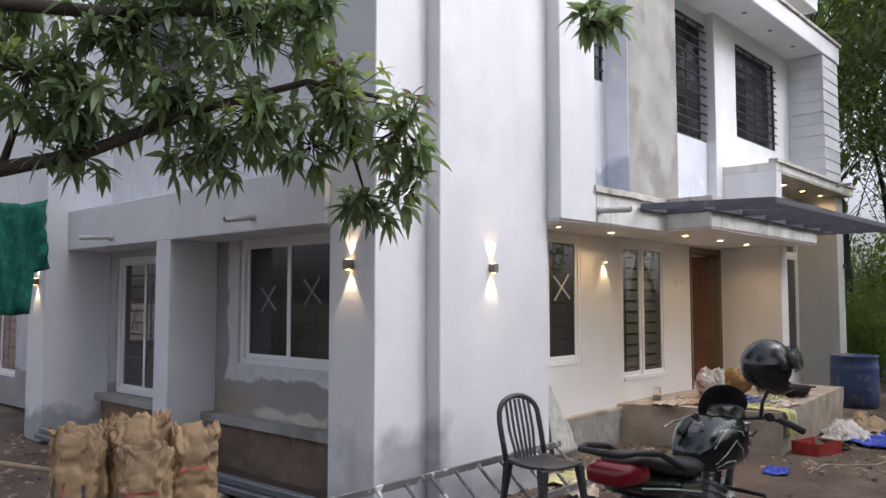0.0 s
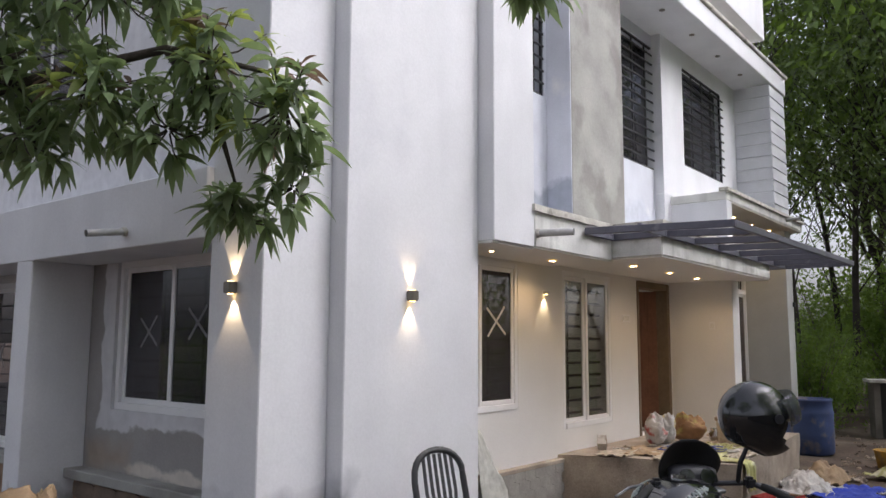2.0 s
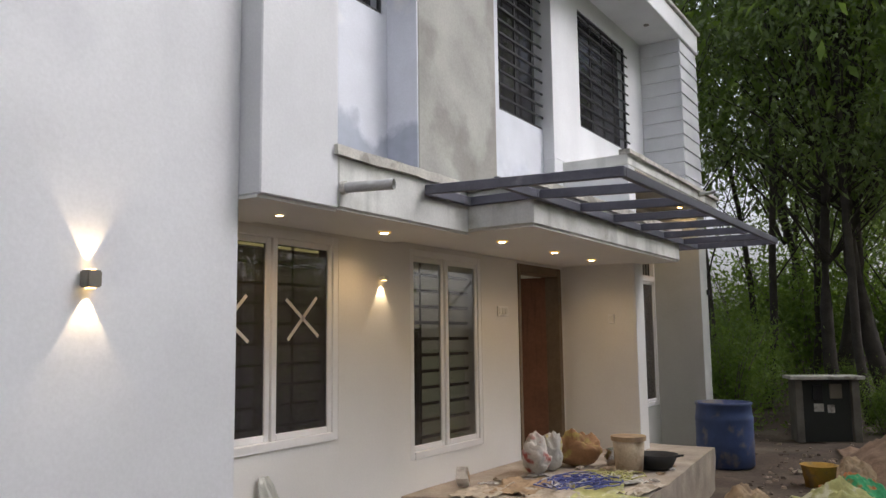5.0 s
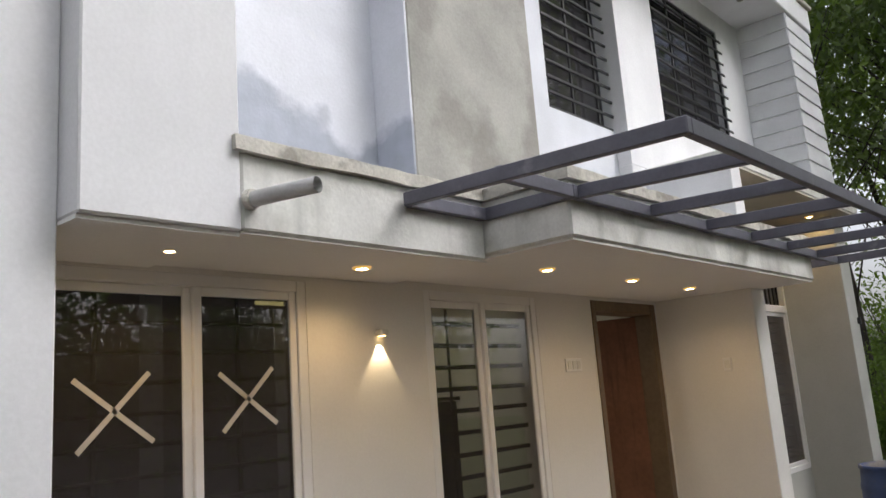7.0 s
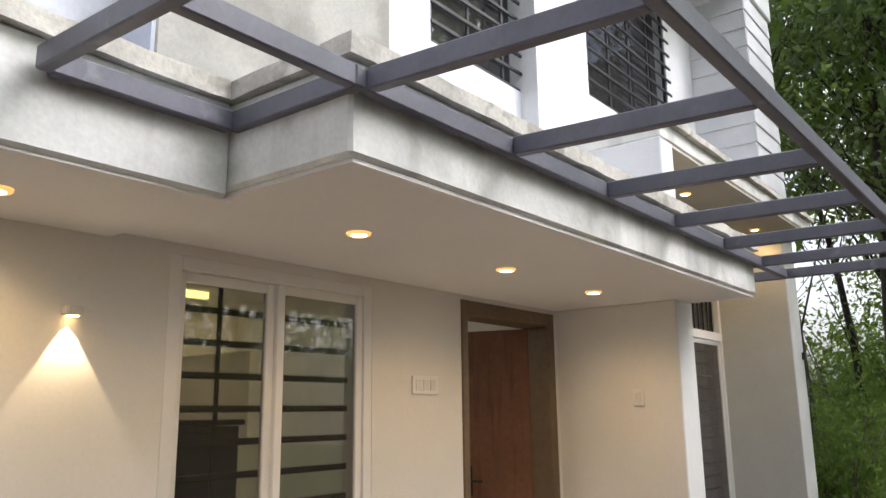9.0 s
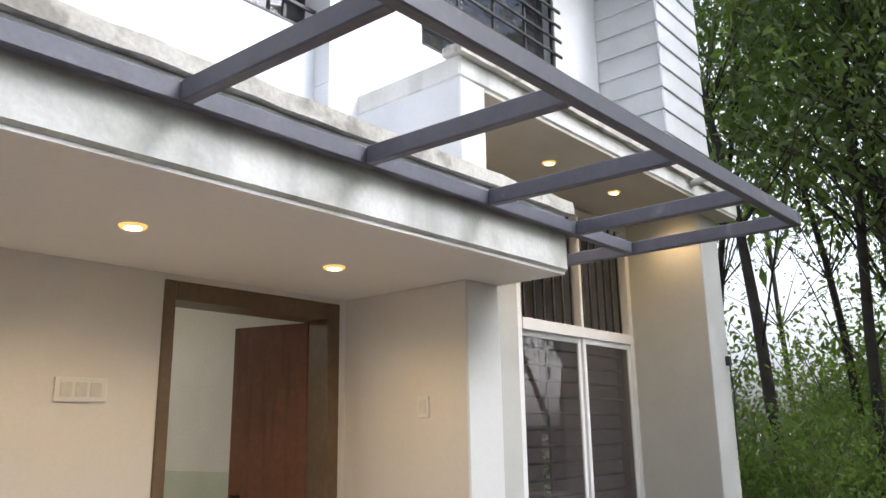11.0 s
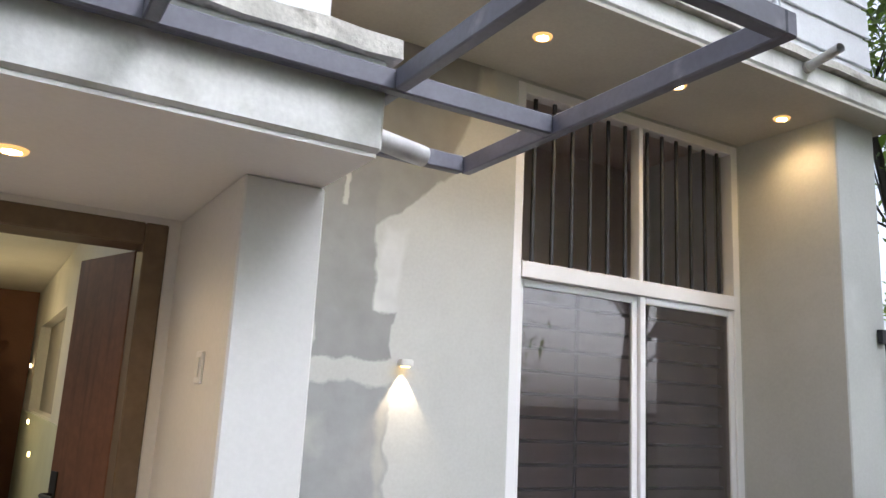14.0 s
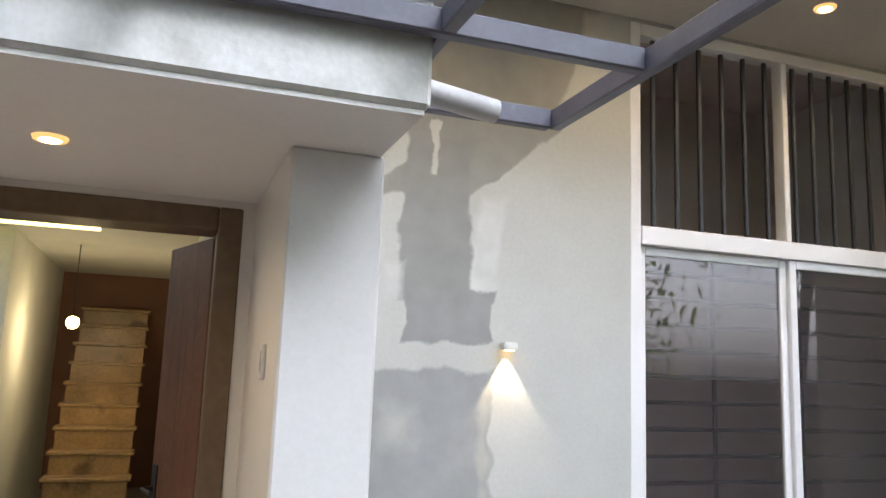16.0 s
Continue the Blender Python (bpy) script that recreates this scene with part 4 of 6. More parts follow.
def build_bushes():
    e = thing("bush", 11.8, -0.4, 0, "bright green undergrowth bush", "bush", "undergrowth bushes")
    g = np.random.default_rng(3)
    b = bmesh.new()
    pts = []
    for _ in range(26):
        a, r0, h = g.uniform(0, 6.28), g.uniform(0.1, 1.0), g.uniform(0.5, 2.0)
        tip = np.array([math.cos(a) * r0, math.sin(a) * r0, h])
        tube(b, [(0.1 * math.cos(a), 0.1 * math.sin(a), -0.1), tuple(tip * np.array([0.5, 0.5, 0.6])), tuple(tip)], [0.014, 0.010, 0.004], 5)
        q = g.normal(0, 0.26, (230, 3))
        pts.append(tip[None] * g.uniform(0.35, 1.0, (230, 1)) + q)
    part("branchwork", b, M_bark, e)
    base = np.concatenate(pts)
    n = len(base)
    way = unit(g.normal(0, 1, (n, 3)) + np.array([0, 0, 0.1]))
    side = unit(np.cross(way, g.normal(0, 1, (n, 3))))
    ln = g.uniform(0.05, 0.105, n)
    ob = new("foliage", leaf_mesh("foliage", base, way, side, ln, ln * 0.45, M_leaf_light, 2, 0.3))
    ob.parent = e
    for i, (x, y) in enumerate(((12.6, 0.6), (11.6, 1.6), (13.2, -1.6), (12.2, -2.8), (14.2, -0.2), (13.8, -4.4), (15.2, -2.0), (12.9, 2.6), (14.6, -6.2), (16.0, 0.4), (11.4, 3.4), (-8.5, 6.5), (-7.0, 9.0), (16.8, -4.0), (15.6, 2.6), (2.0, -8.4), (4.6, -8.6), (7.0, -8.3), (-0.6, -8.6), (9.4, -8.4), (11.6, -8.8), (-3.2, -8.6), (5.8, -9.4), (3.2, -9.6), (8.2, -9.6), (27.0, -2.2), (28.0, -4.8), (18.0, 3.6), (24.0, 0.2), (29.0, -7.5), (19.0, -0.8), (22.5, 1.6), (18.5, -3.2))):
        big = 2.0 if i >= 15 else (0.5 if y < -1 and x > 0 else 1.0)
        copy_thing(e, pose(x, y, ground_height(x, y), 0, 0, i * 53) @ Matrix.Diagonal((big, big, big, 1)))


build_bushes()

# ---- fittings on the house ----
def clad():
    host = bpy.data.objects["wall_clad"]
    b = bmesh.new()
    cuboid(b, 0, 0.92, -0.022, 0.0, 0.0, 0.200)
    for v in b.verts:
        if v.co.z > 0.1 and v.co.y < -0.01:
            v.co.y = -0.010
    bevelled(b, 0.004)
    front = part("cladding_plank", b, M_clad, host)
    b = bmesh.new()
    cuboid(b, -0.022, 0.0, -0.60, 0.022, 0.0, 0.200)
    for v in b.verts:
        if v.co.z > 0.1 and v.co.x < -0.01:
            v.co.x = -0.010
    bevelled(b, 0.004)
    sidep = part("cladding_plank", b, M_clad, host)
    for i in range(11):
        z = 3.83 + 0.213 * i
        for src, x, y in ((front, 8.645, -0.641), (sidep, 8.669, -0.0635)):
            o = src if i == 0 else new("cladding_plank", src.data)
            o.parent = host
            o.location = (x, y, z)


M_clad = mat("white_grey_cladding_board", (0.66, 0.67, 0.70), 0.6, spot=0.06, spot_scale=4, grain=0.03, bump=0.08)
clad()


def drain_pipe(a, b, r, label):
    e = thing("drain_pipe", *a, label, "pipe", "drain spouts")
    d = Vector(b) - Vector(a)
    bmp = bmesh.new()
    rod(bmp, (0, 0, 0), d, r, 16, caps=False)
    inner = rod(bmp, d * 0.3, d, r * 0.86, 16, caps=False)
    bmesh.ops.create_circle(bmp, cap_ends=True, segments=16, radius=r * 0.86, matrix=Matrix.Translation(d * 0.3) @ d.to_track_quat("Z", "Y").to_matrix().to_4x4())
    part("pipe", bmp, M_pvc, e, "", True)
    bmp = bmesh.new()
    rod(bmp, (0, 0, 0), d * (0.03 / d.length), r * 1.25, 16)
    part("collar", bmp, M_cap, e)


drain_pipe((0.67, -0.772, 2.60), (0.76, -1.10, 2.60), 0.033, "short grey plastic spout sticking out of the canopy")
drain_pipe((-2.192, 1.12, 2.445), (-2.50, 1.12, 2.40), 0.027, "short grey plastic spout on the side beam")
drain_pipe((-2.192, 4.00, 2.42), (-2.50, 4.18, 2.405), 0.027, "short grey plastic spout far along the side beam")
drain_pipe((5.842, -1.10, 2.64), (6.12, -1.06, 2.62), 0.036, "thick grey plastic spout at the canopy end")
drain_pipe((8.60, -0.852, 3.72), (8.52, -1.10, 3.72), 0.027, "short plastic spout on the high canopy")


def switch_plate(m, w, hgt, keys, label):
    e = thing("switch_plate", 0, 0, 0, label, "switch")
    e.matrix_world = m
    b = bmesh.new()
    cuboid(b, -w / 2, w / 2, -0.012, 0, -hgt / 2, hgt / 2)
    bevelled(b, 0.003)
    part("plate", b, M_upvc, e)
    for i in range(keys):
        b = bmesh.new()
        x = -w / 2 + w * (i + 0.75) / (keys + 0.5)
        cuboid(b, x - w * 0.32 / keys, x + w * 0.32 / keys, -0.016, -0.0125, -hgt * 0.3, hgt * 0.3)
        part("key", b, M_trim, e)


switch_plate(pose(4.08, -0.001, 1.94), 0.22, 0.10, 3, "flush white three-key switch plate on the wall")
switch_plate(pose(5.559, -0.60, 1.87, 0, 0, -90), 0.075, 0.11, 1, "small white switch plate beside the door")
bmx = bmesh.new()
cuboid(bmx, -0.03, 0.03, -0.035, 0, -0.04, 0.04)
bevelled(bmx, 0.004)
sock = thing("junction_box", 9.44, -0.681, 2.32, "small black junction box with hanging cable", "junction box")
part("box", bmx, M_iron, sock)
bmx = bmesh.new()
tube(bmx, [(0.02, -0.02, -0.04), (0.03, -0.03, -0.3), (0.01, -0.02, -0.6), (0.035, -0.02, -0.8)], 0.006, 6)
part("cable", bmx, M_iron, sock, "thin hanging grey cable")
for x in (4.6, 5.7, 6.8, 7.9):
    e = thing("downlight", x, -0.40, 6.178, "small dark unlit downlight under the roof", "downlight", "roof downlights")
    bmx = bmesh.new()
    rod(bmx, (0, 0, -0.008), (0, 0, 0.002), 0.04, 16)
    part("rim", bmx, M_lampbody, e)


def hex_tiles(host_name, cols, rows, r, place, thick=0.018, flat=0.5):
    """Hexagonal pavers set on edge against a plinth; place(u, w) gives the spot on its face."""
    host = bpy.data.objects[host_name]
    first = None
    for j in range(rows):
        for i in range(cols):
            u, w = (i + 0.5 * (j % 2)) * r * 1.755, j * r * 1.52 * flat
            if first is None:
                b = bmesh.new()
                rod(b, (0, 0, 0), (0, -thick, 0), r, 6)
                bmesh.ops.scale(b, verts=b.verts[:], vec=(1, 1, flat))
                first = part("paver", b, M_plinth if "front" in host_name else M_paver, host)
                o = first
            else:
                o = new("paver", first.data)
                o.parent = host
            o.matrix_basis = place(u, w)


M_paver = mat("brown_grey_paver", (0.20, 0.15, 0.115), 0.9, spot=0.25, spot_scale=5, grain=0.1, bump=0.6)
hex_tiles("plinth_front", 11, 4, 0.115, lambda u, w: pose(0.12 + u, -0.0605, -0.03 + w), 0.02, 0.62)
hex_tiles("plinth_west", 7, 3, 0.21, lambda u, w: pose(-1.7005, 2.45 - u, 0.0 + w, 0, 0, -90), 0.02, 0.48)

# ---- inside things ----
M_stair = mat("varnished_stair_wood", (0.30, 0.19, 0.08), 0.35, spot=0.35, spot_scale=2.5, grain=0.15, grain_scale=30, second=(0.12, 0.07, 0.03), second_amount=0.02, second_scale=3)
st = structure(new("stairs"), "varnished wooden stairs rising behind the front door", "stairs")
for i in range(10):
    y0, z0 = 4.30 + 0.24 * i, 0.44 + 0.20 * i
    box("riser", 4.38, 5.05, y0 + 0.02, y0 + 0.24, z0 if i else 0.442, z0 + 0.165, M_stair, st, 0)
    box("tread", 4.35, 5.08, y0, y0 + 0.26, z0 + 0.167, z0 + 0.20, M_stair, st, 0.006)
pend = thing("pendant_lamp", 4.50, 4.30, 2.85, "glowing warm pendant bulb on a cord", "pendant lamp")
bmx = bmesh.new()
rod(bmx, (0, 0, -0.62), (0, 0, 0), 0.005, 6)
part("cord", bmx, M_iron, pend)
bmx = bmesh.new()
ball(bmx, (0, 0, -0.68), 0.055)
part("bulb", bmx, emitter("yellow_bulb", (1.0, 0.75, 0.25), 10), pend, "", True)
lamp("pendant_light", "POINT", (4.50, 4.30, 2.08), (4.5, 4.3, 0), 9, (1.0, 0.72, 0.34), 0.06)
for y, z in ((4.6, 1.2), (5.3, 1.45), (6.2, 2.0)):
    e = thing("stair_light", 5.43, y, z, "tiny glowing step light on the stair wall", "stair light", "stair lights")
    bmx = bmesh.new()
    cuboid(bmx, -0.012, 0.004, -0.02, 0.02, -0.02, 0.02)
    part("lens", bmx, M_warm, e)
M_cab = mat("dark_green_black_cabinet", (0.03, 0.035, 0.033), 0.5, spot=0.1, bump=0.05)
cab = thing("cabinet", 2.76, 0.50, 0.44, "dark tall cabinet standing just inside the window", "cabinet")
for nm, a in (("body", (-0.36, 0.36, -0.13, 0.15, 0, 1.30)), ("top", (-0.38, 0.38, -0.15, 0.17, 1.303, 1.33)), ("door", (-0.34, -0.01, -0.15, -0.133, 0.04, 1.27)), ("door", (0.01, 0.34, -0.15, -0.133, 0.04, 1.27))):
    bmx = bmesh.new()
    cuboid(bmx, *a)
    bevelled(bmx, 0.004)
    part(nm, bmx, M_cab, cab)


# ---- motorcycle ----
M_black = mat("gloss_black_paint", (0.012, 0.013, 0.015), 0.05, spot=0.05, bump=0, spec=0.7)
M_black.node_tree.nodes["Principled BSDF"].inputs["Coat Weight"].default_value = 0.25
M_black.node_tree.nodes["Principled BSDF"].inputs["Coat IOR"].default_value = 1.5
M_black.node_tree.nodes["Principled BSDF"].inputs["Coat Roughness"].default_value = 0.03
M_rubber = mat("black_rubber", (0.02, 0.02, 0.02), 0.8, spot=0.1, bump=0.2)
M_seat = mat("worn_black_vinyl", (0.028, 0.027, 0.027), 0.55, spot=0.2, spot_scale=8, bump=0.2)
M_chrome = mat("dull_chrome", (0.55, 0.55, 0.55), 0.25, metal=1.0, bump=0)
M_alloy = mat("grey_engine_alloy", (0.22, 0.22, 0.22), 0.5, metal=0.7, bump=0.2)
M_red = mat("red_tail_lens", (0.18, 0.006, 0.016), 0.15, bump=0)
M_amber = mat("pale_indicator_lens", (0.50, 0.46, 0.36), 0.2, bump=0)
M_decal = mat("silver_green_decal", (0.45, 0.50, 0.47), 0.3, bump=0)


def lofted(bm, rings):
    """Skins a list of closed rings with the same count of points."""
    vs = [[bm.verts.new(p) for p in r] for r in rings]
    n = len(vs[0])
    for a, b in zip(vs, vs[1:]):
        for k in range(n):
            bm.faces.new((a[k], a[(k + 1) % n], b[(k + 1) % n], b[k]))
    bm.faces.new(vs[0][::-1])
    bm.faces.new(vs[-1])


def oval(x, zc, hw, hh, n=14, power=2.4):
    out = []
    for k in range(n):
        a = 2 * math.pi * k / n
        c, s = math.cos(a), math.sin(a)
        out.append((x, hw * math.copysign(abs(c) ** (2 / power), c), zc + hh * math.copysign(abs(s) ** (2 / power), s)))
    return out


def build_motorcycle():
    e = thing("motorcycle", -2.06, -3.00, ground_height(-2.06, -3.00), "black commuter motorcycle with red tail lamp parked on earth", "motorcycle", rz=-3)
    steer = Matrix.Translation((0.42, 0, 0)) @ Matrix.Rotation(radians(48), 4, "Z") @ Matrix.Translation((-0.42, 0, 0))
    for x in (-0.58, 0.66):
        b = bmesh.new()
        n, m = 36, 10
        ring = [[b.verts.new(((0.255 + 0.045 * math.cos(2 * math.pi * j / m)) * math.cos(2 * math.pi * i / n), 0.045 * math.sin(2 * math.pi * j / m), (0.255 + 0.045 * math.cos(2 * math.pi * j / m)) * math.sin(2 * math.pi * i / n))) for j in range(m)] for i in range(n)]
        for i in range(n):
            for j in range(m):
                b.faces.new((ring[i][j], ring[(i + 1) % n][j], ring[(i + 1) % n][(j + 1) % m], ring[i][(j + 1) % m]))
        w = part("wheel", b, M_rubber, e, "", True)
        w.matrix_basis = (steer if x > 0 else Matrix.Identity(4)) @ Matrix.Translation((x, 0, 0.30))
        b = bmesh.new()
        for k in range(6):
            a = k * math.pi / 3
            rod(b, (0, 0, 0), (0.225 * math.cos(a), 0, 0.225 * math.sin(a)), 0.014, 6)
        rod(b, (0, -0.05, 0), (0, 0.05, 0), 0.05, 14)
        part("rim", b, M_alloy, w)
    b = bmesh.new()
    tube(b, [(-0.55, 0, 0.72), (-0.1, 0, 0.68), (0.38, 0, 0.90)], 0.028, 8)
    tube(b, [(0.38, 0, 0.90), (0.20, 0, 0.35), (-0.25, 0, 0.30), (-0.30, 0, 0.66)], 0.024, 8)
    for s in (-1, 1):
        tube(b, [(-0.25, s * 0.05, 0.32), (-0.58, s * 0.08, 0.30)], 0.022, 8)
        tube(b, [(-0.50, s * 0.10, 0.70), (-0.58, s * 0.10, 0.34)], 0.028, 10)
    part("frame", b, M_iron, e)
    b = bmesh.new()
    rows = ((-0.04, 0.85, 0.085, 0.06), (0.05, 0.875, 0.145, 0.12), (0.17, 0.895, 0.185, 0.155), (0.32, 0.905, 0.19, 0.155), (0.43, 0.90, 0.16, 0.125), (0.49, 0.89, 0.10, 0.08))
    lofted(b, [oval(x, z, w, h, 24, 2.7) for x, z, w, h in rows])
    tank = part("fuel_tank", b, M_black, e, "", True)

    def on_tank(x, ang):
        for p, q in zip(rows, rows[1:]):
            if p[0] <= x <= q[0]:
                f = (x - p[0]) / (q[0] - p[0])
                z, w, h = (p[k] + (q[k] - p[k]) * f for k in (1, 2, 3))
                c, sn = math.cos(radians(ang)), math.sin(radians(ang))
                return (x, 1.012 * w * math.copysign(abs(c) ** (2 / 2.7), c), z + 1.012 * h * math.copysign(abs(sn) ** (2 / 2.7), sn))

    for flip in (0, 1):
        b = bmesh.new()
        side = lambda a: 180 - a if flip else a
        for pts in ([(0.03, 10), (0.08, 28), (0.16, 34), (0.26, 20), (0.34, -10)], [(0.04, -25), (0.10, -5), (0.18, 8), (0.25, -6), (0.30, -32)], [(0.06, -40), (0.12, -22), (0.18, -22), (0.23, -42)]):
            tube(b, [on_tank(x, side(a)) for x, a in pts], 0.0035, 5)
        for k in range(7):
            tube(b, [on_tank(0.09 + 0.026 * k, side(44 - (k % 2) * 5)), on_tank(0.098 + 0.026 * k, side(54)), on_tank(0.109 + 0.026 * k, side(46))], 0.005, 5)
        part("decal", b, M_decal, tank, "silver decal stripes")
    b = bmesh.new()
    rod(b, (0.28, 0, 1.045), (0.28, 0, 1.07), 0.035, 16)
    part("fuel_cap", b, M_chrome, tank, "chrome cap")
    b = bmesh.new()
    lofted(b, [oval(x, z, w, h) for x, z, w, h in ((-0.78, 0.93, 0.07, 0.020), (-0.66, 0.93, 0.115, 0.035), (-0.38, 0.85, 0.13, 0.05), (-0.15, 0.81, 0.12, 0.05), (0.0, 0.81, 0.09, 0.04))])
    part("seat", b, M_seat, e, "", True)
    b = bmesh.new()
    lofted(b, [oval(x, z, w, h) for x, z, w, h in ((-0.78, 0.82, 0.06, 0.04), (-0.66, 0.80, 0.11, 0.06), (-0.40, 0.74, 0.13, 0.08), (-0.10, 0.69, 0.12, 0.07))])
    tail = part("tail_panel", b, M_black, e, "", True)
    b = bmesh.new()
    for s in (-1, 1):
        tube(b, [(-0.70, s * 0.115, 0.80), (-0.45, s * 0.137, 0.76), (-0.12, s * 0.124, 0.69)], 0.005, 5)
    part("stripe", b, M_decal, tail, "thin silver stripes")
    b = bmesh.new()
    lofted(b, [oval(x, z, w, h, 20, 4.0) for x, z, w, h in ((-0.87, 0.87, 0.085, 0.030), (-0.855, 0.87, 0.105, 0.046), (-0.78, 0.87, 0.125, 0.058), (-0.66, 0.86, 0.135, 0.045))])
    part("tail_lamp", b, M_red, e, "red plastic tail lamp", True)
    b = bmesh.new()
    tube(b, [(-0.35, 0.15, 0.85), (-0.60, 0.155, 0.96), (-0.80, 0.145, 0.99), (-0.88, 0.12, 0.985), (-0.90, 0.0, 0.985), (-0.88, -0.12, 0.985), (-0.80, -0.145, 0.99), (-0.60, -0.155, 0.96), (-0.35, -0.15, 0.85)], 0.017, 8)
    part("grab_rail", b, M_iron, e, "", True)
    b = bmesh.new()
    lofted(b, [[(x, y, z + 0.02), (x, -y, z + 0.02), (x, -y, z), (x, y, z)] for x, y, z in ((-0.92, 0.06, 0.42), (-0.86, 0.07, 0.60), (-0.74, 0.075, 0.66), (-0.5, 0.075, 0.66))])
    part("rear_fender", b, M_iron, e)
    for s in (-1, 1):
        b = bmesh.new()
        rod(b, (-0.78, s * 0.10, 0.66), (-0.80, s * 0.16, 0.66), 0.010, 8)
        ball(b, (-0.80, s * 0.20, 0.66), 0.045, (0.7, 1.1, 0.75))
        part("indicator", b, M_amber, e, "pale indicator lamp", True)
    b = bmesh.new()
    cuboid(b, -0.12, 0.22, -0.12, 0.12, 0.26, 0.46)
    bevelled(b, 0.03, 2)
    rod(b, (0.10, 0, 0.44), (0.22, 0, 0.66), 0.085, 14)
    for k in range(6):
        c = Vector((0.12, 0, 0.47)).lerp(Vector((0.21, 0, 0.64)), k / 5)
        rod(b, c, c + Vector((0.006, 0, 0.012)), 0.105, 14)
    part("engine", b, M_alloy, e)
    b = bmesh.new()
    tube(b, [(0.22, -0.06, 0.52), (0.30, -0.10, 0.36), (0.10, -0.15, 0.24), (-0.30, -0.17, 0.27), (-0.85, -0.18, 0.36)], [0.022, 0.022, 0.03, 0.05, 0.045], 12)
    part("exhaust", b, M_chrome, e, "dull chrome exhaust", True)
    b = bmesh.new()
    for s in (-1, 1):
        tube(b, [(0.66, s * 0.075, 0.30), (0.44, s * 0.075, 0.98)], [0.026, 0.020], 10)
    part("fork", b, M_alloy, e, "", True).matrix_basis = steer
    b = bmesh.new()
    n = 12
    lofted(b, [[(0.66 + 0.335 * math.cos(a), y, 0.30 + 0.335 * math.sin(a)) for y in (-0.06, 0.06)] + [(0.66 + 0.32 * math.cos(a), y, 0.30 + 0.32 * math.sin(a)) for y in (0.06, -0.06)] for a in [radians(15 + 150 * k / n) for k in range(n + 1)]])
    part("front_fender", b, M_black, e).matrix_basis = steer
    b = bmesh.new()
    n, m = 20, 12
    vs = []
    for i in range(n + 1):
        row = []
        for j in range(m + 1):
            v = j / m
            u = (2 * i / n - 1) * math.sqrt(max(0.02, 1 - ((v - 0.45) / 0.57) ** 2))
            row.append(b.verts.new((0.57 - 0.10 * u * u - 0.12 * v * v, 0.15 * u, 0.99 + 0.22 * v)))
        vs.append(row)
    for i in range(n):
        for j in range(m):
            b.faces.new((vs[i][j], vs[i + 1][j], vs[i + 1][j + 1], vs[i][j + 1]))
    r = bmesh.ops.extrude_face_region(b, geom=b.faces[:])
    for q in r["geom"]:
        if isinstance(q, bmesh.types.BMVert):
            q.co.x -= 0.010
    cowl = part("headlamp_cowl", b, M_seat, e, "thin curved black wind shield", True)
    cowl.matrix_basis = steer
    b = bmesh.new()
    ball(b, (0.545, 0, 0.93), 0.09, (0.7, 1.2, 0.9))
    part("headlamp", b, M_black, cowl, "", True)
    b = bmesh.new()
    lofted(b, [oval(x, z, w, h, 16, 3.5) for x, z, w, h in ((0.36, 1.035, 0.10, 0.035), (0.40, 1.045, 0.115, 0.05), (0.47, 1.05, 0.10, 0.045))])
    part("instrument_panel", b, M_iron, cowl, "", True)
    for s in (-1, 1):
        b = bmesh.new()
        rod(b, (0.352, s * 0.05, 1.055), (0.37, s * 0.05, 1.05), 0.036, 18)
        part("dial", b, M_black, cowl)
    b = bmesh.new()
    cuboid(b, 0.30, 0.44, -0.11, 0.11, 0.985, 1.005)
    bevelled(b, 0.006)
    part("fork_crown", b, M_alloy, cowl, "dull silver fork crown")
    b = bmesh.new()
    tube(b, [(0.23, 0.31, 0.995), (0.31, 0.23, 1.03), (0.37, 0.10, 1.02), (0.37, -0.10, 1.02), (0.31, -0.23, 1.03), (0.23, -0.31, 0.995)], 0.012, 8)
    bar_ob = part("handlebar", b, M_iron, e, "", True)
    bar_ob.matrix_basis = steer
    for s in (-1, 1):
        b = bmesh.new()
        tube(b, [(0.27, s * 0.26, 1.022), (0.245, s * 0.29, 1.008), (0.235, s * 0.30, 1.005), (0.175, s * 0.36, 0.97), (0.17, s * 0.365, 0.967)], [0.017, 0.019, 0.018, 0.020, 0.015], 12)
        part("grip", b, M_rubber, bar_ob, "black rubber grip", True)
        b = bmesh.new()
        cuboid(b, 0.275, 0.325, s * 0.22 - 0.025, s * 0.22 + 0.025, 1.01, 1.06)
        bevelled(b, 0.012, 2)
        part("switch_housing", b, M_iron, bar_ob)
        b = bmesh.new()
        tube(b, [(0.33, s * 0.24, 1.03), (0.35, s * 0.33, 1.01), (0.30, s * 0.41, 0.98)], 0.007, 6)
        part("lever", b, M_alloy, bar_ob)
    b = bmesh.new()
    tube(b, [(0.33, -0.18, 1.03), (0.32, -0.19, 1.12), (0.30, -0.22, 1.20), (0.22, -0.30, 1.24)], 0.011, 8)
    part("mirror_stalk", b, M_iron, bar_ob, "", True)
    b = bmesh.new()
    for s in (-1, 1):
        tube(b, [(0.40, s * 0.05, 1.0), (0.34, s * 0.16, 0.95), (0.40, s * 0.05, 0.78)], 0.006, 6)
    part("cable", b, M_rubber, bar_ob, "", True)
    b = bmesh.new()
    tube(b, [(0.36, 0.02, 0.62), (0.40, 0.24, 0.62), (0.40, 0.30, 0.45), (0.34, 0.26, 0.26), (0.28, 0.03, 0.24)], 0.013, 8)
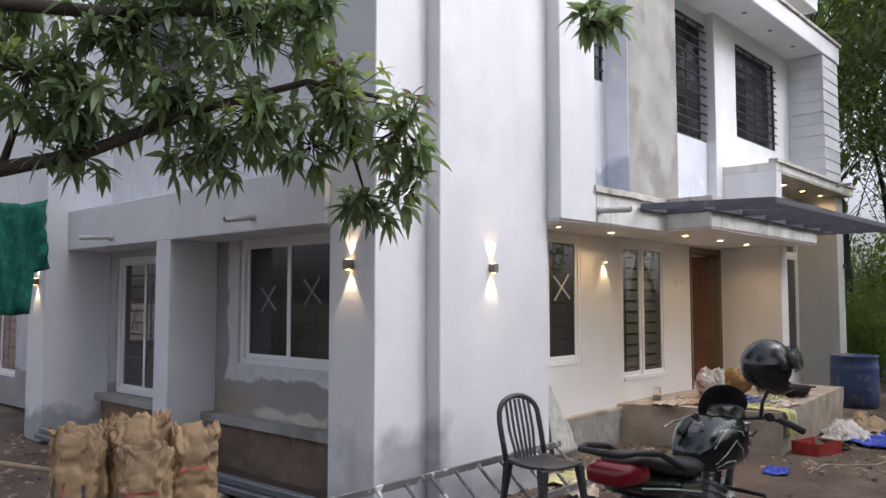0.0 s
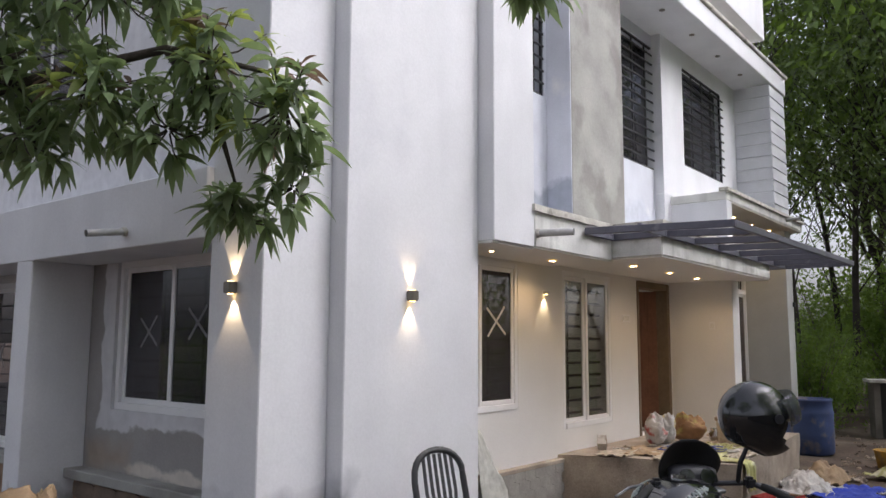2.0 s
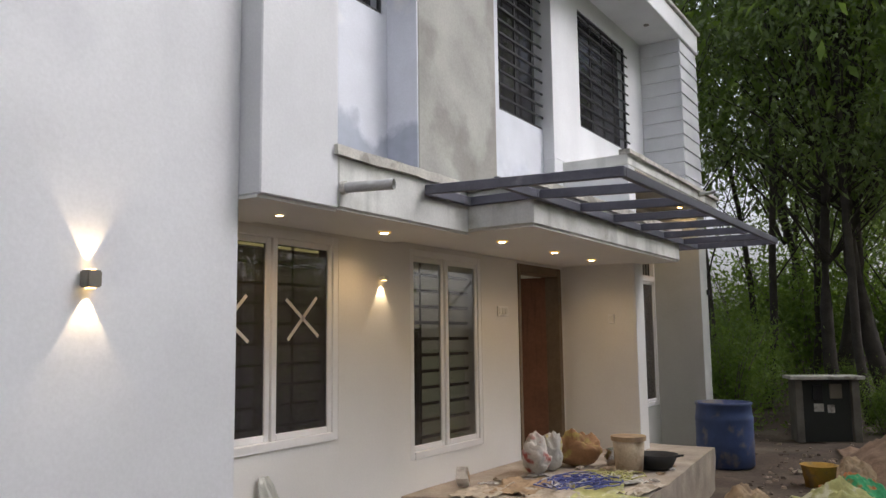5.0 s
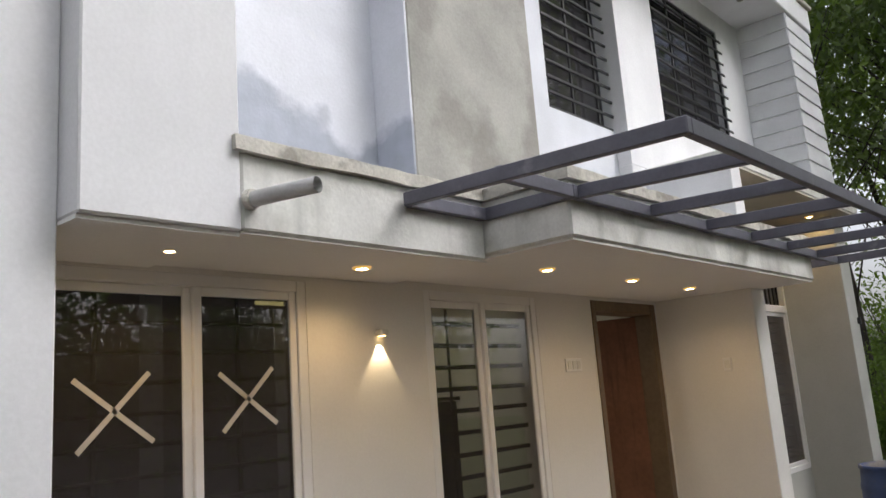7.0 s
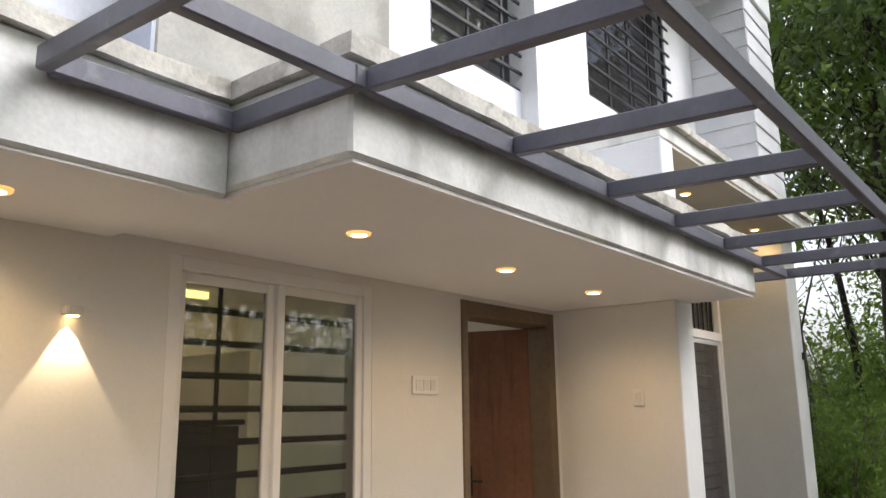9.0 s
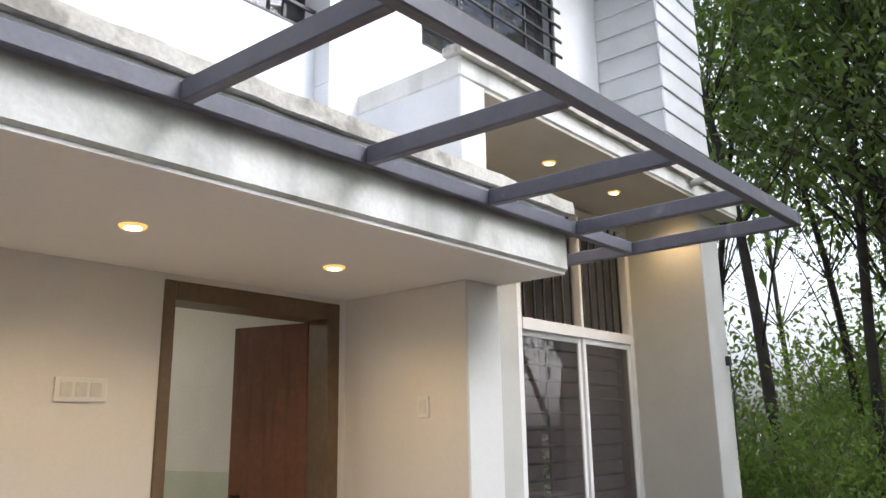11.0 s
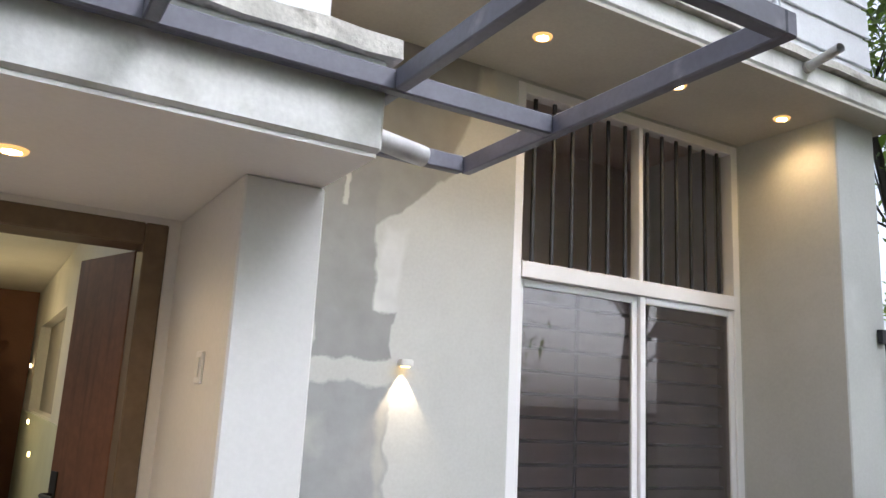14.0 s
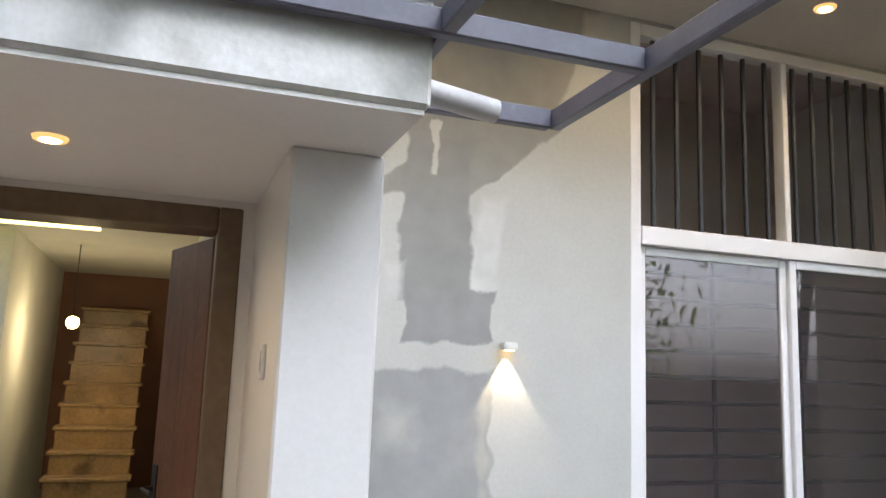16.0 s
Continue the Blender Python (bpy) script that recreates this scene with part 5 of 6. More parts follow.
    tube(b, [(0.36, -0.02, 0.62), (0.40, -0.24, 0.60), (0.40, -0.30, 0.45), (0.34, -0.26, 0.26), (0.28, -0.03, 0.24)], 0.013, 8)
    part("leg_guard", b, M_iron, e, "", True)
    b = bmesh.new()
    tube(b, [(-0.02, 0.06, 0.30), (-0.06, 0.22, 0.0)], 0.012, 6)
    part("side_stand", b, M_iron, e)


build_motorcycle()


def build_helmet():
    e = thing("helmet", -2.20, -3.49, 1.235, "gloss black full-face helmet hung on the handlebar mirror", "helmet", rz=-46)
    e.matrix_world = pose(-2.19, -3.45, 1.222, 0, 20, -46) @ Matrix.Scale(0.94, 4)
    b = bmesh.new()
    ball(b, (0, 0, 0.135), 0.135, (1.14, 0.92, 1.08), 36, 24)
    kill = []
    for f in b.faces:
        c = f.calc_center_median()
        if c.x > 0.085 and 0.085 < c.z < 0.185 and abs(c.y) < 0.105:
            kill.append(f)
        elif c.z < 0.012:
            kill.append(f)
    bmesh.ops.delete(b, geom=kill, context="FACES")
    for v in b.verts:
        if v.co.x > 0:
            v.co.x *= 1.0 + 0.9 * v.co.x * (1.2 if v.co.z < 0.09 else 0.8)
            v.co.z -= 0.12 * v.co.x
    ret = bmesh.ops.extrude_face_region(b, geom=b.faces[:])
    for v in ret["geom"]:
        if isinstance(v, bmesh.types.BMVert):
            v.co = Vector((0, 0, 0.135)) + (v.co - Vector((0, 0, 0.135))) * 0.90
    part("shell", b, M_black, e, "", True)
    b = bmesh.new()
    ball(b, (-0.01, 0, 0.14), 0.116, (1.0, 0.85, 1.0), 20, 14)
    bmesh.ops.delete(b, geom=[f for f in b.faces if f.calc_center_median().x > 0.07 or f.calc_center_median().z < 0.03], context="FACES")
    part("liner", b, M_rubber, e, "dark cloth liner", True)
    b = bmesh.new()
    ball(b, (0, 0, 0), 0.140, (1.16, 0.93, 1.05), 36, 24)
    bmesh.ops.delete(b, geom=[f for f in b.faces if not (f.calc_center_median().x > 0.045 and abs(f.calc_center_median().z) < 0.062)], context="FACES")
    ret = bmesh.ops.extrude_face_region(b, geom=b.faces[:])
    for v in ret["geom"]:
        if isinstance(v, bmesh.types.BMVert):
            v.co *= 0.985
    o = part("visor", b, glass_mat("smoky_visor", (0.62, 0.66, 0.66)), e, "raised clear visor", True)
    o.location, o.rotation_euler = (0.018, 0, 0.150), (0, radians(-40), 0)
    for s in (-1, 1):
        b = bmesh.new()
        rod(b, (0.03, s * 0.122, 0.15), (0.03, s * 0.132, 0.15), 0.018, 14)
        part("visor_pivot", b, M_iron, e)


build_helmet()


# ---- yard things ----
def build_chair():
    e = thing("plastic_chair", -1.12, -1.32, ground_height(-1.12, -1.32), "dusty black moulded plastic chair with slatted back", "chair", rz=-103)
    m = mat("dusty_black_plastic", (0.035, 0.035, 0.038), 0.5, spot=0.3, spot_scale=7, second=(0.16, 0.155, 0.15), second_amount=0.0, second_scale=6, bump=0.1)
    b = bmesh.new()
    n = 10
    top = [[b.verts.new((-0.19 + 0.41 * i / n, -0.20 + 0.40 * j / n, 0.425 + 0.02 * (2 * j / n - 1) ** 2 - 0.018 * math.sin(math.pi * i / n))) for j in range(n + 1)] for i in range(n + 1)]
    for i in range(n):
        for j in range(n):
            b.faces.new((top[i][j], top[i + 1][j], top[i + 1][j + 1], top[i][j + 1]))
    r = bmesh.ops.extrude_face_region(b, geom=b.faces[:])
    for v in r["geom"]:
        if isinstance(v, bmesh.types.BMVert):
            v.co.z -= 0.022
    part("seat", b, m, e, "", True)
    for sx, sy in ((1, 1), (1, -1), (-1, 1), (-1, -1)):
        b = bmesh.new()
        a, c = Vector((sx * 0.185 + 0.01, sy * 0.18, 0.42)), Vector((sx * 0.235 + 0.01, sy * 0.215, 0.0))
        lofted(b, [[(p.x - w, p.y - w, p.z), (p.x + w, p.y - w, p.z), (p.x + w, p.y + w, p.z), (p.x - w, p.y + w, p.z)] for p, w in ((a, 0.03), (a.lerp(c, 0.5), 0.022), (c, 0.017))])
        bevelled(b, 0.006)
        part("leg", b, m, e)
    arch = [(-0.19, -0.19, 0.42), (-0.235, -0.195, 0.60)] + [(-0.262 - 0.04 * math.sin(math.pi * k / 12), -0.195 * math.cos(math.pi * k / 12), 0.70 + 0.18 * math.sin(math.pi * k / 12) ** 0.75) for k in range(13)] + [(-0.235, 0.195, 0.60), (-0.19, 0.19, 0.42)]
    b = bmesh.new()
    tube(b, arch, 0.021, 8)
    part("back_frame", b, m, e, "", True)
    for k in range(6):
        y = -0.11 + 0.22 * k / 5
        b = bmesh.new()
        for p, q in (((-0.185, y * 0.8, 0.42), (-0.24, y * 1.05, 0.63)), ((-0.24, y * 1.05, 0.63), (-0.296, y * 1.0, 0.855))):
            p, q = Vector(p), Vector(q)
            lofted(b, [[(c.x - 0.004, c.y - 0.011, c.z), (c.x + 0.004, c.y - 0.011, c.z), (c.x + 0.004, c.y + 0.011, c.z), (c.x - 0.004, c.y + 0.011, c.z)] for c in (p, q)])
        part("slat", b, m, e)
    e.matrix_world = e.matrix_world @ Matrix.Scale(1.07, 4)


build_chair()


def build_ladder():
    e = thing("ladder", -1.55, -0.98, 0.0, "paint-splashed steel ladder lying on its side against the wall", "ladder", rz=1.5)
    m = mat("paint_splashed_steel", (0.14, 0.14, 0.145), 0.55, spot=0.2, spot_scale=8, second=(0.62, 0.62, 0.60), second_amount=0.06, second_scale=9, bump=0.1)
    for y, z in ((-0.14, 0.035), (0.20, 0.33)):
        b = bmesh.new()
        cuboid(b, -1.55, 1.55, y - 0.012, y + 0.012, z - 0.028, z + 0.028)
        bevelled(b, 0.004)
        part("rail", b, m, e)
    for k in range(11):
        x = -1.45 + 0.29 * k
        b = bmesh.new()
        tube(b, [(x, -0.13, 0.045), (x, 0.19, 0.32)], 0.015, 8)
        part("rung", b, m, e)


build_ladder()

M_sack = mat("tan_kraft_cement_sack", (0.33, 0.225, 0.125), 0.7, spot=0.22, spot_scale=5, grain=0.08, grain_scale=120, second=(0.20, 0.125, 0.065), second_amount=0.07, second_scale=4, bump=0.9, bump_scale=9)
M_ink = mat("faded_blue_black_print", (0.09, 0.085, 0.10), 0.8, spot=0.4, spot_scale=20, bump=0)
M_ink_red = mat("faded_red_print", (0.40, 0.12, 0.09), 0.8, spot=0.4, spot_scale=20, bump=0)


def build_sack(x, y, rz, hgt, seed, prints, w0=0.20, d0=0.14):
    """A crumpled paper sack: a squared bag with ridged creases and a sunken, ragged, folded mouth."""
    e = thing("cement_sack", x, y, ground_height(x, y), "crumpled tan paper cement sack with faded printed bars", "sack", "cement sacks by the wall", rz)

    def skin(a, f, off=0.0):
        c, s = math.cos(a), math.sin(a)
        shut = max(0.0, f - 0.72) / 0.28
        px = (w0 + 0.02 * shut) * math.copysign(abs(c) ** 0.55, c)
        py = d0 * (1 - 0.55 * shut * shut) * math.copysign(abs(s) ** 0.62, s)
        v = Vector((px * 6 + seed * 3.1, py * 6, f * hgt * 5))
        d = 1 + 0.10 * noise.noise(v * 0.7) - 0.26 * abs(noise.noise(v * 1.4)) * (0.35 + f) - 0.24 * abs(noise.noise(v * 2.6)) * (0.35 + f) - 0.09 * abs(noise.noise(v * 6.5)) * (0.4 + f)
        z = hgt * f + (0.05 * noise.noise(Vector((c * 1.6 + seed, s * 1.6, 0))) + 0.06 * noise.noise(Vector((c * 5 + seed, s * 5, 0)))) * shut
        return Vector((px * (d + off), py * (d + off) + 0.03 * shut * math.sin(seed * 2.0), z))

    b = bmesh.new()
    n, m = 84, 44
    rings = [[skin(2 * math.pi * k / n, i / m) for k in range(n)] for i in range(m + 1)]
    for f2, z2 in ((0.90, -0.02), (0.72, -0.07), (0.35, -0.10)):
        rings.append([Vector((p.x * f2, p.y * f2, p.z + z2 - 0.05 * abs(noise.noise(Vector((p.x * 14, p.y * 14, seed)))))) for p in rings[m]])
    lofted(b, rings)
    part("sack_body", b, M_sack, e, "", True)
    for a0, a1, f0, f1, mt in prints:
        b = bmesh.new()
        k2 = 12
        vs = [[b.verts.new(skin(radians(a0 + (a1 - a0) * i / k2), f0 + (f1 - f0) * j / 3, 0.022)) for j in range(4)] for i in range(k2 + 1)]
        for i in range(k2):
            for j in range(3):
                b.faces.new((vs[i][j], vs[i + 1][j], vs[i + 1][j + 1], vs[i][j + 1]))
        part("print_bar", b, mt, e, "faded printed bar", True)


FRONT = [(243, 300, 0.60, 0.635, M_ink_red), (238, 300, 0.44, 0.56, M_ink), (250, 290, 0.38, 0.40, M_ink_red), (205, 212, 0.3, 0.72, M_ink)]
SIDE = [(236, 244, 0.30, 0.66, M_ink), (262, 266, 0.28, 0.62, M_ink_red), (284, 292, 0.35, 0.60, M_ink)]
for i, (x, y, rz, hgt, w0, pr) in enumerate(((-3.69, 0.14, -36, 0.72, 0.19, FRONT), (-3.14, 0.46, -26, 0.78, 0.19, FRONT[:1]), (-4.00, 0.46, -42, 0.84, 0.18, SIDE), (-3.80, 0.78, -45, 0.86, 0.18, SIDE[:2]), (-3.52, 0.60, -30, 0.86, 0.20, SIDE[1:]), (-3.30, 0.92, -20, 0.84, 0.20, ()))):
    build_sack(x, y, rz, hgt, i, pr, w0)


def rag(name, x, y, z, sx, sy, material, label, category, rz=0, bulge=0.06, seed=0, group=""):
    """A crumpled sheet of cloth, paper or plastic lying on what is under it."""
    b = bmesh.new()
    n = 40 if bulge > 0.12 else 22
    vs = []
    for i in range(n + 1):
        row = []
        for j in range(n + 1):
            u, v = i / n - 0.5, j / n - 0.5
            k = Vector((u * 4 + seed * 2.7, v * 4, seed))
            hgt = abs(noise.noise(k)) * bulge + abs(noise.noise(k * 3)) * bulge * 0.45
            if bulge > 0.12:
                dome = max(0.0, 1 - 4 * (u * u + v * v))
                hgt = bulge * dome * (0.75 + 0.5 * noise.noise(k)) + 0.05 * abs(noise.noise(k * 2.6)) + 0.03 * abs(noise.noise(k * 6))
            edge = 1 + 0.28 * noise.noise(Vector((math.atan2(v, u) * 1.4, seed, 1)))
            row.append(b.verts.new((u * sx * edge + 0.03 * noise.noise(k * 2), v * sy * edge, 0.004 + hgt)))
        vs.append(row)
    for i in range(n):
        for j in range(n):
            b.faces.new((vs[i][j], vs[i + 1][j], vs[i + 1][j + 1], vs[i][j + 1]))
    r = bmesh.ops.extrude_face_region(b, geom=b.faces[:])
    for q in r["geom"]:
        if isinstance(q, bmesh.types.BMVert):
            q.co.z -= 0.004
    ob = part(name, b, material, None, "", True)
    ob.matrix_world = pose(x, y, z, 0, 0, rz)
    return tagged(ob, label, category, group)


def cloth_mat(name, c, c2=None, amount=0.08):
    return mat(name, c, 0.85, spot=0.2, spot_scale=9, grain=0.08, second=c2, second_amount=amount, second_scale=7, bump=0.3, bump_scale=30)


M_yel = cloth_mat("pale_yellow_cloth", (0.48, 0.47, 0.20), (0.60, 0.58, 0.42))
M_blu = cloth_mat("blue_white_cloth", (0.10, 0.12, 0.34), (0.5, 0.5, 0.52))
M_whi = cloth_mat("grimy_white_cloth", (0.55, 0.53, 0.50), (0.28, 0.25, 0.22))
M_card = cloth_mat("brown_cardboard", (0.36, 0.26, 0.16), (0.28, 0.20, 0.13))
M_tarp = cloth_mat("blue_tarpaulin", (0.03, 0.06, 0.40), (0.08, 0.12, 0.5))
M_red_c = cloth_mat("red_cardboard", (0.34, 0.03, 0.025), (0.45, 0.06, 0.05))
M_paper = cloth_mat("dusty_paper", (0.48, 0.42, 0.34), (0.34, 0.28, 0.21))
TOP = 0.425
for i, (x, y, sx, sy, m, lab, cat, rz) in enumerate((
        (3.15, -1.35, 0.75, 0.42, M_yel, "pale yellow cloth spread on the porch slab", "cloth", 20),         (3.30, -1.05, 0.45, 0.30, M_blu, "tangled blue and white cloth on the slab", "cloth", -15), (3.75, -1.35, 0.40, 0.30, M_whi, "grimy white cloth on the slab", "cloth", 40),
        (3.05, -0.72, 0.70, 0.40, M_card, "flattened brown cardboard on the slab", "cardboard", 10), (2.80, -1.10, 0.55, 0.45, M_paper, "dusty torn paper on the slab", "paper", 30),
        (2.65, -0.55, 0.50, 0.35, M_paper, "dusty torn paper beside the wall", "paper", 0), (4.2, -1.15, 0.35, 0.16, M_paper, "scrap of paper on the slab", "paper", 75),
        (3.4, -1.62, 0.55, 0.20, M_paper, "torn paper along the slab edge", "paper", -5), (4.7, -0.95, 0.30, 0.15, M_paper, "scrap of paper near the door", "paper", 25))):
    rag("cloth" if cat == "cloth" else ("cardboard" if cat == "cardboard" else "paper_scrap"), x, y, TOP, sx, sy, m, lab, cat, rz, 0.05, i + 1, "litter on the porch")
for i, (x, y, sx, sy, m, lab, cat, rz, bl) in enumerate((
        (4.55, -1.98, 0.95, 0.55, M_whi, "crumpled grimy white rag beside the porch", "rag", 15, 0.22), (5.35, -2.02, 0.75, 0.5, M_card, "heap of tan sacking beside the rags", "sacking", 0, 0.25),
        (4.5, -2.5, 1.1, 0.55, M_tarp, "crumpled blue tarpaulin on the earth", "tarpaulin", -12, 0.08), (1.9, -2.05, 0.4, 0.22, M_tarp, "scrap of blue plastic on the earth", "plastic scrap", 10, 0.04),
        (0.25, -0.75, 0.75, 0.4, M_yel, "yellow cloth lying by the ladder", "cloth", 5, 0.06), (-0.15, -1.05, 0.5, 0.3, M_paper, "torn paper on the earth by the chair", "paper", 35, 0.05),
        (-1.3, -1.35, 0.45, 0.25, M_blu, "blue patterned scrap by the ladder", "cloth", -20, 0.05), (-4.9, 1.7, 0.45, 0.2, M_paper, "pale rag among the rubble", "rag", 20, 0.08),
        (-4.6, 2.6, 0.4, 0.25, M_whi, "white plastic scrap among the rubble", "plastic scrap", 50, 0.08), (-4.75, 0.9, 0.4, 0.3, M_blu, "clear blue plastic scrap on the rubble", "plastic scrap", 0, 0.08),
        (-2.45, 2.0, 0.5, 0.2, M_whi, "white scrap in the recess", "plastic scrap", 80, 0.06), (-2.4, 1.2, 0.3, 0.2, M_paper, "pale scrap in the recess", "paper", 10, 0.06))):
    rag(cat.replace(" ", "_"), x, y, ground_height(x, y) + 0.01, sx, sy, m, lab, cat, rz, bl, i + 30, "litter in the yard")

# tangle of blue and white string, torn scraps
def string_tangle(x, y, z, r, material, label, seed, strands):
    e = thing("string_tangle", x, y, z, label, "string tangle", "litter on the porch")
    g = np.random.default_rng(seed)
    for _ in range(strands):
        a, c = g.uniform(0, 6.28), g.normal(0, 0.35 * r, 2)
        k, w = g.uniform(0.35, 1.0) * r, g.uniform(0.5, 1.2)
        b = bmesh.new()
        tube(b, [(c[0] + k * math.cos(a + t * 0.55 * w) * (1 + 0.2 * math.sin(t * 1.9)), c[1] + 0.7 * k * math.sin(a + t * 0.55 * w), 0.012 + 0.05 * abs(math.sin(t * 0.9 + a)) * (1 - k / r * 0.6)) for t in range(9)], 0.006, 5)
        part("strand", b, material, e, "", True)


string_tangle(3.28, -1.12, TOP + 0.03, 0.30, M_blu, "tangled blue and white string heaped on the slab", 5, 26)
string_tangle(3.62, -1.22, TOP + 0.02, 0.24, M_yel, "tangled pale yellow cloth strips on the slab", 6, 18)
g = np.random.default_rng(21)
for i in range(26):
    sx, sy = g.uniform(0.05, 0.16), g.uniform(0.02, 0.07)
    x, y = g.uniform(2.75, 5.2), g.uniform(-1.6, -0.35)
    rag("paper_scrap", x, y, TOP + 0.004, sx, sy, (M_paper, M_whi, M_card)[i % 3], "small torn scrap lying on the porch slab", "paper", g.uniform(0, 180), 0.025, 120 + i, "litter on the porch")
for i in range(22):
    sx, sy = g.uniform(0.08, 0.3), g.uniform(0.04, 0.16)
    x, y = (g.uniform(4.0, 8.5), g.uniform(-4.2, -1.9)) if i % 2 else (g.uniform(-5.8, -2.7), g.uniform(0.9, 4.5))
    rag("plastic_scrap", x, y, ground_height(x, y) + 0.012, sx, sy, (M_whi, M_paper, M_card, M_whi)[i % 4], "pale torn scrap among rubble on the earth", "plastic scrap", g.uniform(0, 180), 0.07, 160 + i, "litter in the yard")

# yellow cloth over the slab edge
bmx = bmesh.new()
line = [(-1.35 - 0.055 * k, 0.44) for k in range(9)] + [(-1.835, 0.425), (-1.85, 0.38), (-1.852, 0.33), (-1.85, 0.27), (-1.855, 0.21), (-1.85, 0.15)]
vs = [[bmx.verts.new((2.86 + 0.24 * i / 9 + 0.02 * noise.noise(Vector((0, k * 0.5, 1))), y + 0.018 * math.sin(i * 1.6 + k * 0.3), z + 0.012 * noise.noise(Vector((i * 0.8, k * 0.8, 0))))) for k, (y, z) in enumerate(line)] for i in range(10)]
for i in range(9):
    for k in range(len(line) - 1):
        bmx.faces.new((vs[i][k], vs[i + 1][k], vs[i + 1][k + 1], vs[i][k + 1]))
r = bmesh.ops.extrude_face_region(bmx, geom=bmx.faces[:])
for q in r["geom"]:
    if isinstance(q, bmesh.types.BMVert):
        q.co += Vector((0, 0.003, -0.003))
tagged(part("cloth", bmx, M_yel, None, "", True), "yellow cloth hanging over the slab edge", "cloth", "litter on the porch")

# open red cardboard box
rb = thing("cardboard_box", 3.24, -2.03, ground_height(3.24, -2.03), "open red cardboard box with a brown flap", "box", rz=-12)
for nm, a, m in (("base", (-0.24, 0.24, -0.15, 0.15, 0.0, 0.012), M_card), ("side", (-0.24, 0.24, -0.162, -0.151, 0.0, 0.14), M_red_c), ("side", (-0.24, 0.24, 0.151, 0.162, 0.0, 0.14), M_red_c), ("end", (-0.252, -0.241, -0.15, 0.15, 0.0, 0.14), M_red_c)):
    bmx = bmesh.new()
    cuboid(bmx, *a)
    part(nm, bmx, m, rb)
bmx = bmesh.new()
cuboid(bmx, 0, 0.30, -0.15, 0.15, -0.006, 0.006)
fl = part("flap", bmx, M_card, rb, "tan inner flap")
fl.matrix_basis = pose(0.245, 0, 0.13, 0, 22, 0)

# rope
bmx = bmesh.new()
pts = [(2.2 + 0.16 * i + 0.1 * math.sin(i * 1.3), -2.35 - 0.05 * i + 0.12 * math.sin(i * 0.9), 0.012) for i in range(14)]
tube(bmx, [(x, y, ground_height(x, y) + 0.012) for x, y, z in pts], 0.008, 6)
tagged(part("rope", bmx, M_paper, None, "", True), "thin pale rope trailing over the earth", "rope")

# sack, bag, pot, bucket, pan on the porch
def blob_bag(name, x, y, z, size, material, label, category, seed, top=0.0):
    b = bmesh.new()
    ball(b, (0, 0, size[2]), 1.0, size, 44, 30)
    for v in b.verts:
        k = v.co * 7 + Vector((seed * 5, 0, 0))
        v.co *= 1 + 0.34 * noise.noise(k) - 0.26 * abs(noise.noise(k * 1.7)) - 0.12 * abs(noise.noise(k * 4))
        v.co.z = max(0.0, v.co.z)
    ob = part(name, b, material, None, "", True)
    ob.matrix_world = pose(x, y, z, 0, 0, seed * 40)
    return tagged(ob, label, category)


blob_bag("plastic_bag", 3.66, -0.55, TOP, (0.20, 0.13, 0.17), cloth_mat("red_white_plastic", (0.50, 0.48, 0.46), (0.36, 0.09, 0.08), 0.07), "red and white plastic bag against the wall", "bag", 1)
blob_bag("plastic_bag", 3.92, -0.58, TOP, (0.13, 0.11, 0.19), cloth_mat("yellow_blue_plastic", (0.46, 0.46, 0.45), (0.45, 0.36, 0.10), 0.10), "white and yellow plastic bag by the door", "bag", 2)
blob_bag("sack", 4.28, -0.70, TOP, (0.26, 0.15, 0.17), cloth_mat("orange_sack", (0.27, 0.15, 0.075), (0.34, 0.28, 0.09), 0.05), "orange and yellow woven sack lying by the door", "sack", 3)
pot = thing("steel_pot", 4.45, -1.02, TOP, "small dented steel pot on the porch", "pot")
bmx = bmesh.new()
lofted(bmx, [[(r * math.cos(2 * math.pi * k / 20), r * math.sin(2 * math.pi * k / 20), z) for k in range(20)] for r, z in ((0.07, 0), (0.11, 0.05), (0.115, 0.10), (0.085, 0.14), (0.10, 0.165), (0.09, 0.165), (0.075, 0.14))])
part("body", bmx, M_chrome, pot, "", True)
buc = thing("bucket", 4.25, -1.22, TOP, "beige paint bucket with a brown rim", "bucket")
bmx = bmesh.new()
lofted(bmx, [[(r * math.cos(2 * math.pi * k / 24), r * math.sin(2 * math.pi * k / 24), z) for k in range(24)] for r, z in ((0.125, 0), (0.15, 0.32), (0.142, 0.32), (0.12, 0.02))])
part("body", bmx, cloth_mat("stained_beige_plastic", (0.50, 0.42, 0.31), (0.36, 0.27, 0.18)), buc, "", True)
bmx = bmesh.new()
lofted(bmx, [[(r * math.cos(2 * math.pi * k / 24), r * math.sin(2 * math.pi * k / 24), z) for k in range(24)] for r, z in ((0.146, 0.285), (0.162, 0.285), (0.164, 0.325), (0.151, 0.325))])
part("rim", bmx, M_card, buc, "brown rim")
pan = thing("mortar_pan", 4.50, -1.40, TOP, "black rubber mortar pan with two lugs", "pan")
bmx = bmesh.new()
lofted(bmx, [[(r * math.cos(2 * math.pi * k / 24), r * math.sin(2 * math.pi * k / 24), z) for k in range(24)] for r, z in ((0.13, 0), (0.20, 0.14), (0.19, 0.14), (0.12, 0.012))])
part("body", bmx, M_rubber, pan, "", True)
